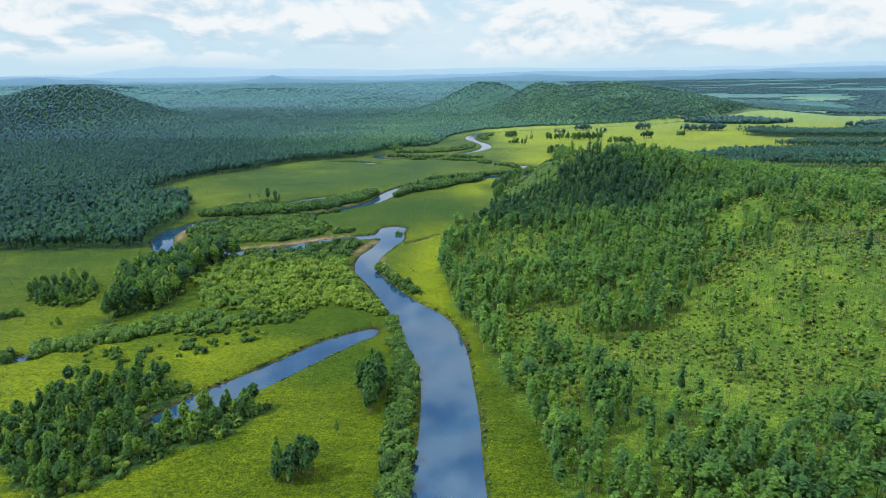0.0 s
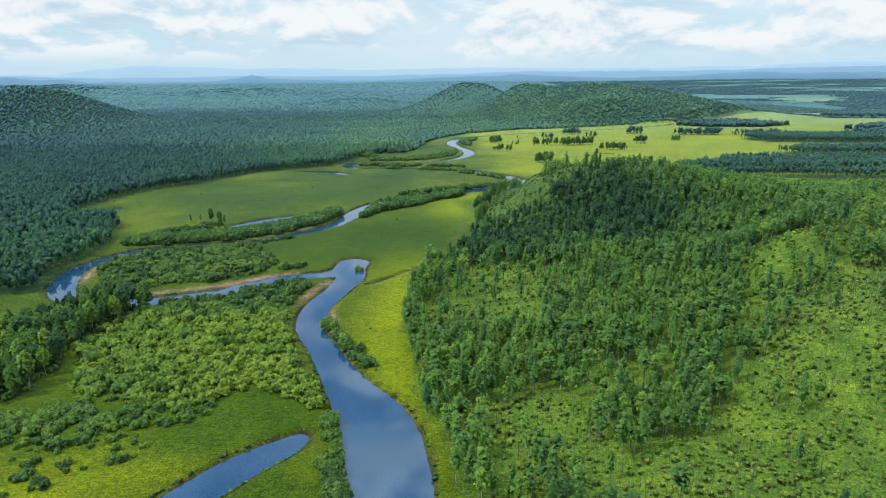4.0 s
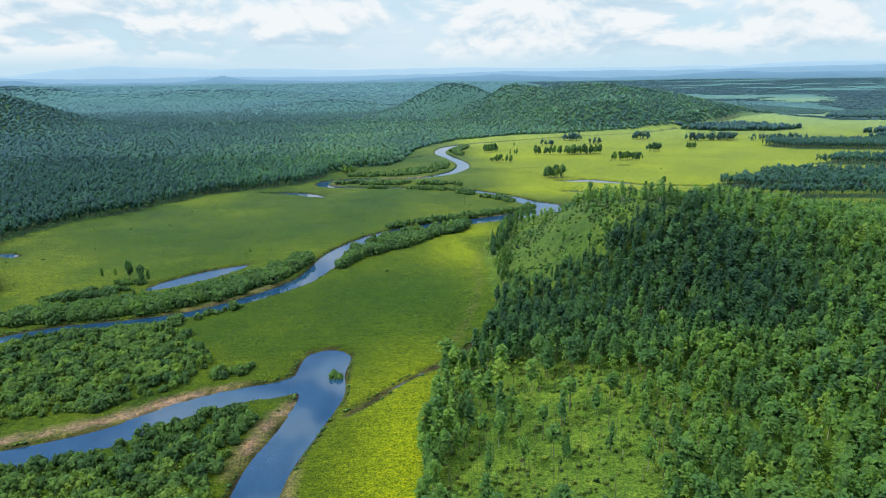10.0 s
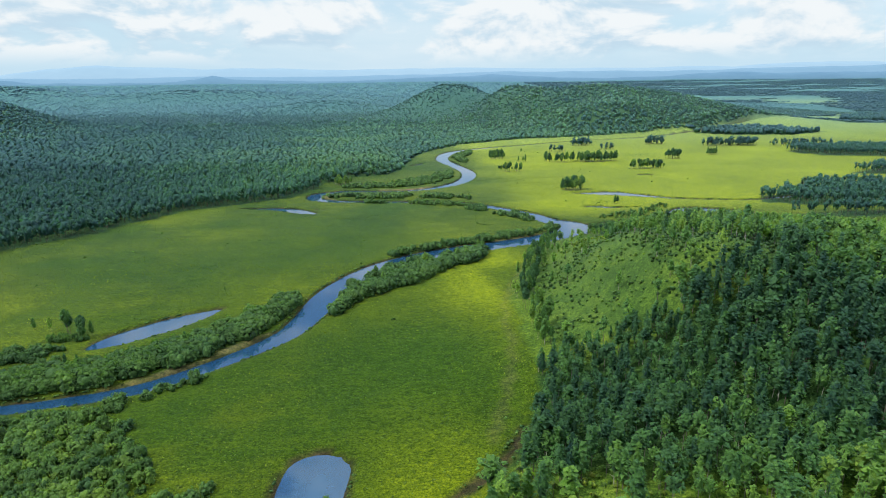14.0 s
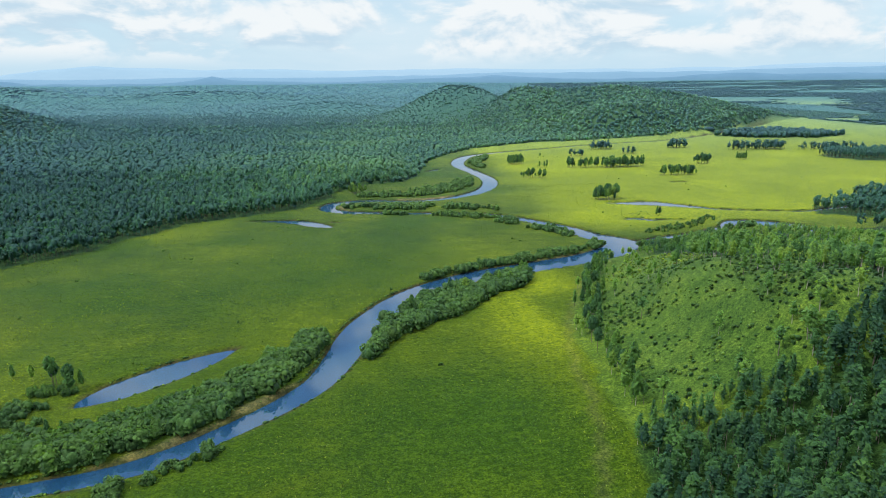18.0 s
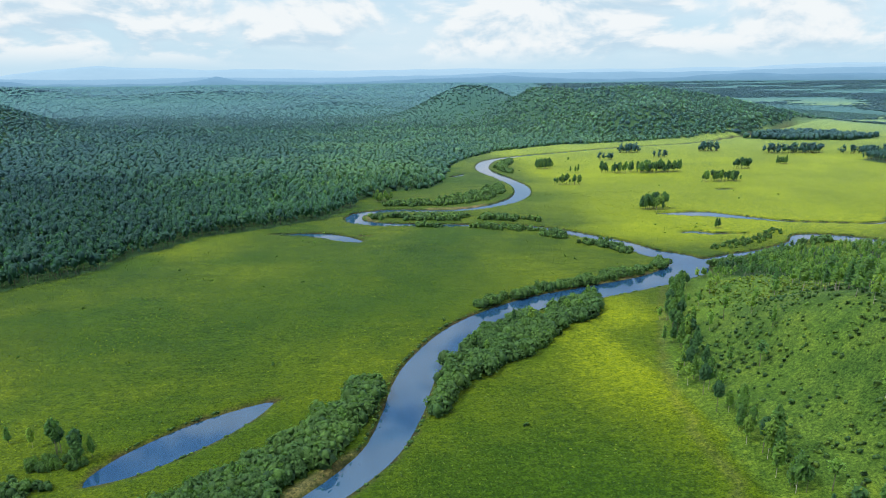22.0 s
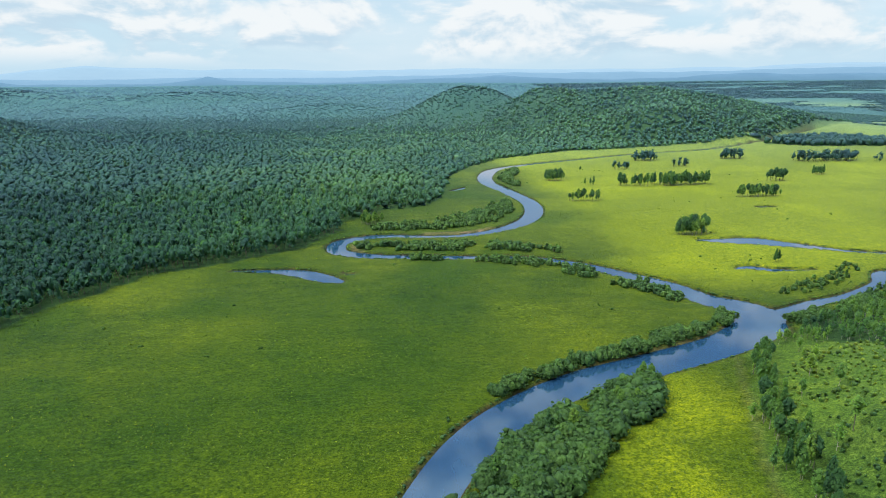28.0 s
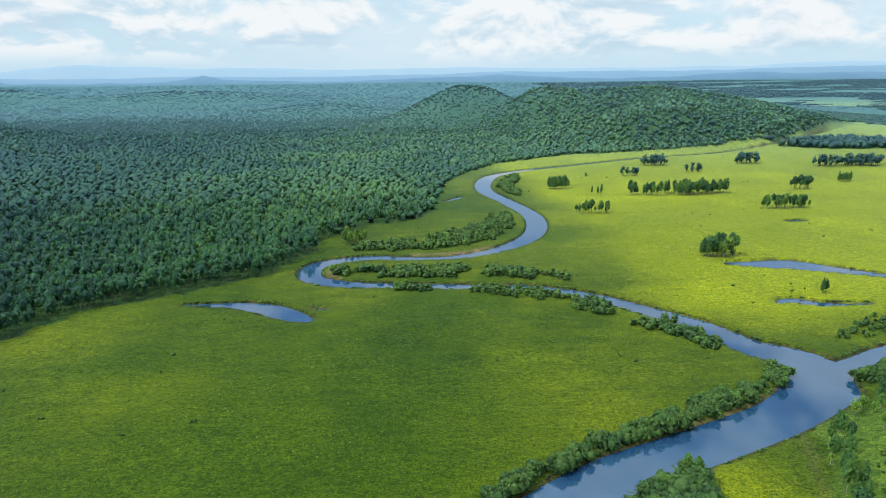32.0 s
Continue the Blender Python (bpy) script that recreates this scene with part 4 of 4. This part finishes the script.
plant("dead_trunks", ["snag"], x[keep], y[keep], rng.uniform(3, 9, keep.sum()), np.zeros(keep.sum()), [M_BARK, M_BARK], 4, "bare grey dead trunks standing in the burned clearing", "dead trees", 6)

# left-hand wood, from the river to the far plain; leaf colours step towards haze blue
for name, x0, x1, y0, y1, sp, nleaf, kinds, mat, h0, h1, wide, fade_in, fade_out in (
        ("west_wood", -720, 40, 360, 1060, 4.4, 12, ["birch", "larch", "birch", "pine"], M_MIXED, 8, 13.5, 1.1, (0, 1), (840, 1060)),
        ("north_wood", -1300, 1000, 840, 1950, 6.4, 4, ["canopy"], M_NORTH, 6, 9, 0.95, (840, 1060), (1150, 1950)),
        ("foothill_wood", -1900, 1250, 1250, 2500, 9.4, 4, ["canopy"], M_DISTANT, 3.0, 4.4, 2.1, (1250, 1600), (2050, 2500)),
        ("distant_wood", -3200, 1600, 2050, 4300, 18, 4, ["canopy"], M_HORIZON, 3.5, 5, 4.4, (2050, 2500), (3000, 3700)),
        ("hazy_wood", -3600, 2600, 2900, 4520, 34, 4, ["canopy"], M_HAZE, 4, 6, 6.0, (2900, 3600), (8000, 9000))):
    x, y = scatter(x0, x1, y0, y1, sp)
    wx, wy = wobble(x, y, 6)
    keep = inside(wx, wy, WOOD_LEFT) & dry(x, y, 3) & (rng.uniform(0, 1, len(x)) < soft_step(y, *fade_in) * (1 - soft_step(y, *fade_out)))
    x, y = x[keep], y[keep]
    # cloud shade on the west wood and light farther east painted into the tint
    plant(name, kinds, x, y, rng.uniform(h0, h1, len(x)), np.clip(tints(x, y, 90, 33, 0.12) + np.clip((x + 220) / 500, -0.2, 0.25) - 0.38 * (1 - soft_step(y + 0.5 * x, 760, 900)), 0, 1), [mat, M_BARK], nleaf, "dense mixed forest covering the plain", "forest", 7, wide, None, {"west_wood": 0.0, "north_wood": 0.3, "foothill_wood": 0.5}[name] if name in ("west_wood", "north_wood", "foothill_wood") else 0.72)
# woods on the eastern plain
RW = []
for sp, lim in ((4.4, (250, 1200, 640, 1120)), (7, (250, 1800, 1120, 2000))):
    x, y = scatter(lim[0], lim[1], lim[2], lim[3], sp)
    wx, wy = wobble(x, y, 8)
    keep = np.zeros(len(x), bool)
    for p in RIGHT_WOODS:
        keep |= inside(wx, wy, p)
    RW.append((x[keep], y[keep]))
plant("plain_wood", ["birch", "pine"], RW[0][0], RW[0][1], rng.uniform(9, 13, len(RW[0][0])), tints(*RW[0], 60, 3) * 0.6, [M_MIXED, M_BARK], 9, "dark belts of wood on the eastern meadows", "forest", 5, 0.8)
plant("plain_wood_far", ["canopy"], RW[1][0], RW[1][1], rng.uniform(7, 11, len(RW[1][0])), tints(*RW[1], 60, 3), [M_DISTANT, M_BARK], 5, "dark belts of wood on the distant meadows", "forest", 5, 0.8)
# willow thickets
x, y = scatter(-190, -15, 240, 460, 3.4)
wx, wy = wobble(x, y, 4)
keep = (inside(wx, wy, THICKET) | inside(wx, wy, THICKET_NORTH)) & dry(x, y, 1.0) & (edge_distance(x, y, SAND_S, 12) > 1) & (vnoise(x, y, 18, 55) > 0.2)
x, y = x[keep], y[keep]
plant("willow_thicket", ["bush"], x, y, rng.uniform(2.0, 4.6, len(x)), np.clip(tints(x, y, 30, 8) + 0.42 - 0.62 * soft_step(y, 318, 350), 0, 1), [M_WILLOW, M_BARK], 36, "rounded willow bushes filling the river bend", "shrubs", 7, 1.0)

x, y = scatter(-220, -20, 90, 380, 3.4)
wx, wy = wobble(x, y, 5)
keep = (inside(wx, wy, DARK_WOOD) | inside(wx, wy, LOW_WOOD) | inside(wx, wy, MEADOW_COPSE)) & dry(x, y, 1.5)
plant("grove_undergrowth", ["bush"], x[keep], y[keep], rng.uniform(1.2, 3.4, keep.sum()), tints(x[keep], y[keep], 20, 4), [M_WILLOW, M_BARK], 8, "green undergrowth below the grove trees", "shrubs", 6, 1.1)

# strips of willows along the banks: line, spacing, height
STRIPS = [([(-18, 242, 4.5), (-14, 220, 5), (-12, 196, 4), (-12, 165, 4), (-12, 120, 4)], 0.85, 3.0),
          ([(-33, 322, 2.5), (-24, 300, 3), (-9, 276, 3)], 0.5, 3.0),
          ([(-175, 462, 6), (-115, 476, 8.5), (-86, 496, 8.5), (-67, 522, 7), (-58, 548, 4)], 0.85, 5.0),
          ([(-56, 405, 3), (-86, 400, 3), (-120, 440, 4), (-100, 452, 4), (-78, 470, 2)], 0.4, 3.2),
          ([(-36, 528, 1.5), (-27, 550, 5), (-10, 572, 11), (10, 591, 12), (31, 608, 9), (44, 619, 4)], 0.8, 5.0),
          ([(-10, 619, 1.5), (24, 638, 3), (58, 650.5, 5), (90, 662, 6), (105, 675, 5)], 0.75, 3.8),
          ([(-30, 784, 3), (0, 777, 4), (34, 767, 6), (60, 746, 8), (80, 722, 8), (92, 700, 4)], 0.75, 3.2),
          ([(-62, 815, 5), (-20, 808, 9), (20, 804, 8), (56, 788, 5)], 0.85, 3.8),
          ([(-50, 864, 8), (-10, 868, 14), (20, 886, 17), (42, 912, 12), (54, 950, 6)], 0.75, 3.4),
          ([(82, 1030, 6), (80, 1070, 8), (92, 1110, 7), (100, 1135, 4)], 0.9, 3.6),
          ([(-140, 490, 8), (-150, 498, 7), (-170, 490, 8)], 0.4, 3.2),
          ([(-170, 206, 3), (-140, 225, 7), (-118, 240, 8), (-100, 252, 7)], 0.75, 3.4),
          ([(130, 668, 4), (160, 676, 5), (200, 700, 5), (225, 712, 4)], 0.5, 4.0),
          ([(-104, 232, 8), (-84, 246, 8), (-62, 250, 6)], 0.45, 2.4), ([(-130, 212, 7), (-100, 216, 8), (-76, 232, 8)], 0.22, 2.0),
          ([(150, 704, 5), (190, 722, 6), (210, 740, 5)], 0.25, 2.6)]
sx, sy = [], []
for line, dens, top in STRIPS:
    s = spline(line, 1.0)
    for px, py, pw in s:
        for _ in range(int(rng.poisson(dens * 1.4 * max(1.0, pw * 0.45)))):
            w, r = rng.uniform(0, 2 * math.pi), pw * math.sqrt(rng.uniform(0, 1))
            sx.append((px + r * math.cos(w), py + r * math.sin(w), top * rng.uniform(0.45, 1.4)))
sx = np.array(sx)
keep = dry(sx[:, 0], sx[:, 1], 0.6) & ((sx[:, 1] < 590) | (vnoise(sx[:, 0], sx[:, 1], 11, 177) > 0.40))
sx = sx[keep]
near_strip = (sx[:, 1] < 665) & (rng.uniform(0, 1, len(sx)) < 0.45)
BANK_BUSHES = sx[near_strip][:280]
sx = np.vstack([sx[~near_strip], sx[near_strip][280:]])
for strip_name, part_of, sprigs in (("bank_willows", sx[sx[:, 1] < 690], 30), ("upstream_willows", sx[sx[:, 1] >= 690], 7)):
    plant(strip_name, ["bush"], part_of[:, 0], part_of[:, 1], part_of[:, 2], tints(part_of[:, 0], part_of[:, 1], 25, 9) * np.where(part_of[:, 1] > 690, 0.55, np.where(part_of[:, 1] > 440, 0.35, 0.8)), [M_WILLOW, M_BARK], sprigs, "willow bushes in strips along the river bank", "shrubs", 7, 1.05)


# dark sedge along every bank
def bank_places(lines, step):
    out = []
    for s in lines:
        d = np.gradient(s[:, :2], axis=0)
        d /= np.linalg.norm(d, axis=1, keepdims=True) + 1e-9
        for side in (-1, 1):
            p = s[:, :2] + side * (s[:, 2:3] + rng.uniform(0.2, 1.3, (len(s), 1))) * np.stack([-d[:, 1], d[:, 0]], -1)
            out.append(p[rng.uniform(0, 1, len(p)) < step])
    return np.vstack(out)


e = bank_places([spline(v, 0.45) for v in (RIVER, ARM, UPPER[:20], TRIBUTARY)] + [spline(v, 0.4) for v in PONDS.values()] + [spline(CREEK, 0.8)], 0.95)
d = edge_distance(e[:, 0], e[:, 1], WATER_S, 10)
e = e[(d > 0.05) & (d < 2.2) & (edge_distance(e[:, 0], e[:, 1], SAND_S, 10) > 0.3) & (vnoise(e[:, 0], e[:, 1], 12, 19) > 0.25)]
plant("bank_sedge", ["tuft"], e[:, 0], e[:, 1], rng.uniform(0.25, 0.7, len(e)) * (0.4 + 1.1 * vnoise(e[:, 0], e[:, 1], 7, 23)), np.clip(tints(e[:, 0], e[:, 1]) - 0.25, 0, 1), [M_WILLOW, M_BARK], 4, "dark sedge and low shrubs fringing the water", "sedge", 6, 1.9)

# low shrubs and tussocks dotted over the meadows
x, y = scatter(-260, 420, 100, 1150, 4.6)
wx, wy = wobble(x, y, 4)
grass = dry(x, y, 2) & ~inside(wx, wy, WOOD_LEFT) & ~inside(wx, wy, WOOD_RIGHT)
few = rng.uniform(0, 1, len(x)) < 0.006 + 0.10 * (vnoise(x, y, 26, 301) > 0.72)
keep = grass & few
plant("meadow_shrubs", ["bush"], x[keep], y[keep], rng.uniform(0.4, 1.3, keep.sum()) ** 1.3, tints(x[keep], y[keep]) * 0.6, [M_WILLOW, M_BARK], 4, "small dark shrubs dotted over the meadow", "shrubs", 6, 1.3)

# grass tussocks of the open meadow, thicker in wet hollows
x, y = scatter(-260, 190, 120, 900, 2.1)
wx, wy = wobble(x, y, 4)
wet = vnoise(x * 0.5, y, 17, 311)
keep = dry(x, y, 0.8) & ~inside(wx, wy, WOOD_LEFT) & ~inside(wx, wy, WOOD_RIGHT) & (rng.uniform(0, 1, len(x)) < 0.14 + 0.8 * soft_step(wet, 0.36, 0.62))
plant("meadow_tussocks", ["grass"], x[keep], y[keep], rng.uniform(0.2, 0.45, keep.sum()), tints(x[keep], y[keep], 35, 51, 0.14), [M_GRASS], 3, "tussocks of green grass over the wet meadow", "grass", 6, 1.0)

# belts of wood far out on the eastern plain
x, y = scatter(560, 4200, 1250, 4500, 16)
belt = vnoise(x * 0.3, y, 150, 201) + 0.12 * np.clip((y - 1500) / 2500, 0, 1)
keep = (belt > 0.50) & ~inside(x, y, WOOD_LEFT) & dry(x, y, 8)
for p in RIGHT_WOODS:
    keep &= ~inside(x, y, p)
plant("plain_belts", ["canopy"], x[keep], y[keep], rng.uniform(5, 8, keep.sum()), tints(x[keep], y[keep], 200, 3), [M_HORIZON, M_BARK], 4, "belts of wood on the far plain, painted haze blue-green", "forest", 5, 2.6, None, 0.45)


# ---- single trees and bushes ----
def single(name, kind, leaf_mat, wood_mat, n, tint):
    """One plant of its own: trunk and crown under an empty at its foot, one metre high."""
    root = new(name)
    leaf, wood = tree_pieces(kind, n)
    mesh_object("crown", leaf[0], leaf[1], [leaf_mat], root, None, {"tint": np.full(len(leaf[0]), tint)}, True)
    mesh_object("trunk" if kind != "bush" else "stems", wood[0], wood[1], [wood_mat], root)
    return root


PROTOS = {k: [single(nm, k, lm, wm, n, t) for t in {"pine": (0.15, 0.3, 0.45), "birch": (0.55, 0.75, 0.9), "larch": (0.25, 0.45, 0.65), "bush": (0.1, 0.25, 0.45)}[k]] for k, nm, lm, wm, n in (
    ("pine", "pine_tree", M_LARCH, M_BARK, 130), ("birch", "birch_tree", M_LARCH, M_PALE, 130), ("larch", "larch_tree", M_LARCH, M_BARK, 130), ("bush", "willow_bush", M_WILLOW, M_BARK, 84))}
LABELS = {"pine": ("dark green pine standing in the meadow", "tree"), "birch": ("light green birch standing in the open meadow", "tree"),
          "larch": ("slender green larch standing in the meadow", "tree"), "bush": ("round green willow bush in the meadow grass", "bush")}
used_protos = set()


def put(kind, x, y, h, group, wide=1.0):
    z = float(land_height(np.array([x]), np.array([y]))[0][0])
    v = int(rng.integers(0, 3))
    m = pose(x, y, z - 0.1, 0, 0, rng.uniform(0, 360))
    p = PROTOS[kind][v]
    ob = p if (kind, v) not in used_protos else copy_thing(p, m)
    used_protos.add((kind, v))
    ob.matrix_basis = m
    ob.scale = (h * wide, h * wide, h)
    tagged(ob, LABELS[kind][0], LABELS[kind][1], group)


# copses: x, y, spread x, spread y, count, kinds, height
COPSES = [(226, 1012, 46, 9, 40, "larch pine birch", 11), (125, 944, 17, 3, 9, "pine birch", 9), (128, 1055, 10, 4, 10, "larch pine birch", 11), (282, 1195, 18, 8, 14, "larch pine birch", 12),
          (282, 942, 22, 4, 15, "larch pine birch", 10), (160, 820, 12, 5, 12, "larch pine birch", 11), (348, 1020, 10, 4, 10, "pine", 11), (500, 1155, 42, 10, 40, "pine", 12),
          (398, 1193, 14, 7, 14, "pine", 12), (223, 1122, 10, 4, 6, "larch", 9), (304, 1138, 11, 4, 6, "larch", 9), (418, 1054, 8, 4, 6, "larch", 9), (154, 1022, 5, 2, 4, "larch", 8),
          (169, 1103, 2, 2, 1, "pine", 8), (600, 1140, 50, 16, 30, "pine", 10), (176, 754, 2, 3, 3, "larch", 8),
          (-22, 180, 4, 12, 12, "larch pine", 12), (-38, 138, 6, 4, 8, "larch pine", 10), (-30, 156, 1, 1, 1, "birch", 5),
          (-145, 516, 2, 2, 3, "pine", 10), (-136, 512, 3, 2, 4, "pine larch", 10), (-143, 510, 9, 3, 12, "bush", 2.4), (-154, 519, 1, 1, 1, "birch", 8), (-162, 523, 1, 1, 1, "larch", 6), (-26, 398, 1, 1, 2, "bush", 3.4),
          (-58, 880, 8, 8, 8, "birch", 8), (32, 420, 4, 6, 5, "larch", 10), (36, 617, 3, 2, 4, "birch", 6), (-163, 241, 5, 4, 4, "birch", 5), (-14, 572, 8, 8, 5, "birch", 7), (8, 590, 9, 6, 5, "birch larch", 7.5), (28, 606, 6, 4, 4, "birch", 7), (43, 621, 2, 2, 2, "birch", 8),
          (-88, 497, 8, 5, 4, "birch", 6.5), (-64, 524, 5, 7, 3, "birch", 6.5), (-120, 478, 12, 5, 5, "birch larch", 6.5), (-188, 252, 5, 3, 4, "bush", 3.5)]
far_copse = []
for cx, cy, rx, ry, n, kinds, h in COPSES:
    ks = kinds.split()
    for i in range(int(n * 2.5) if n > 5 else n):
        w, r = rng.uniform(0, 2 * math.pi), math.sqrt(rng.uniform(0, 1))
        px, py, ph = cx + rx * r * math.cos(w), cy + ry * r * math.sin(w), h * rng.uniform(0.6, 1.25)
        if n > 2 and not dry(np.array([px]), np.array([py]), 0.5)[0]:
            continue
        if cy > 1120:
            far_copse.append((px, py, ph))
        else:
            put(ks[i % len(ks)], px, py, ph, "trees of a meadow copse", rng.uniform(0.7, 1.0) if cy > 700 else rng.uniform(0.7, 0.95))
far_copse = np.array(far_copse)
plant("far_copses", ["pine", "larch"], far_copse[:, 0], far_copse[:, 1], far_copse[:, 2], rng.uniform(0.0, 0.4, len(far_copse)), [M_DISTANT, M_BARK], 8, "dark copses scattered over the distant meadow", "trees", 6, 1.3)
for k in range(64):
    fy = rng.uniform(470, 640)
    fx = float(np.interp(fy, (470, 530, 585, 620, 640), (45, 49, 64, 82, 94))) + abs(rng.normal(0, 4))
    put(("pine", "larch", "birch")[k % 3], fx, fy, rng.uniform(7, 12), "trees along the foot of the hill", 0.75)
for bx, by, bh in BANK_BUSHES:
    put("bush", bx, by, bh, "willows along the river bank", 1.05)
# dark grove, low wood and copse in the western meadow
for poly, sp, h0, h1, group in ((DARK_WOOD, 4.2, 10, 14, "trees of the dark grove by the river"), (LOW_WOOD, 4.0, 5, 9.5, "trees of the low wood by the oxbow"), (MEADOW_COPSE, 4.4, 6, 9, "trees of the western copse")):
    x, y = scatter(-230, -20, 90, 380, sp)
    wx, wy = wobble(x, y, 4)
    keep = inside(wx, wy, poly) & dry(x, y, 2) & (rng.uniform(0, 1, len(x)) < 0.92)
    for k, (tx, ty) in enumerate(zip(x[keep], y[keep])):
        put(("birch", "larch", "pine")[k % 3], tx, ty, rng.uniform(h0, h1), group, 0.95)
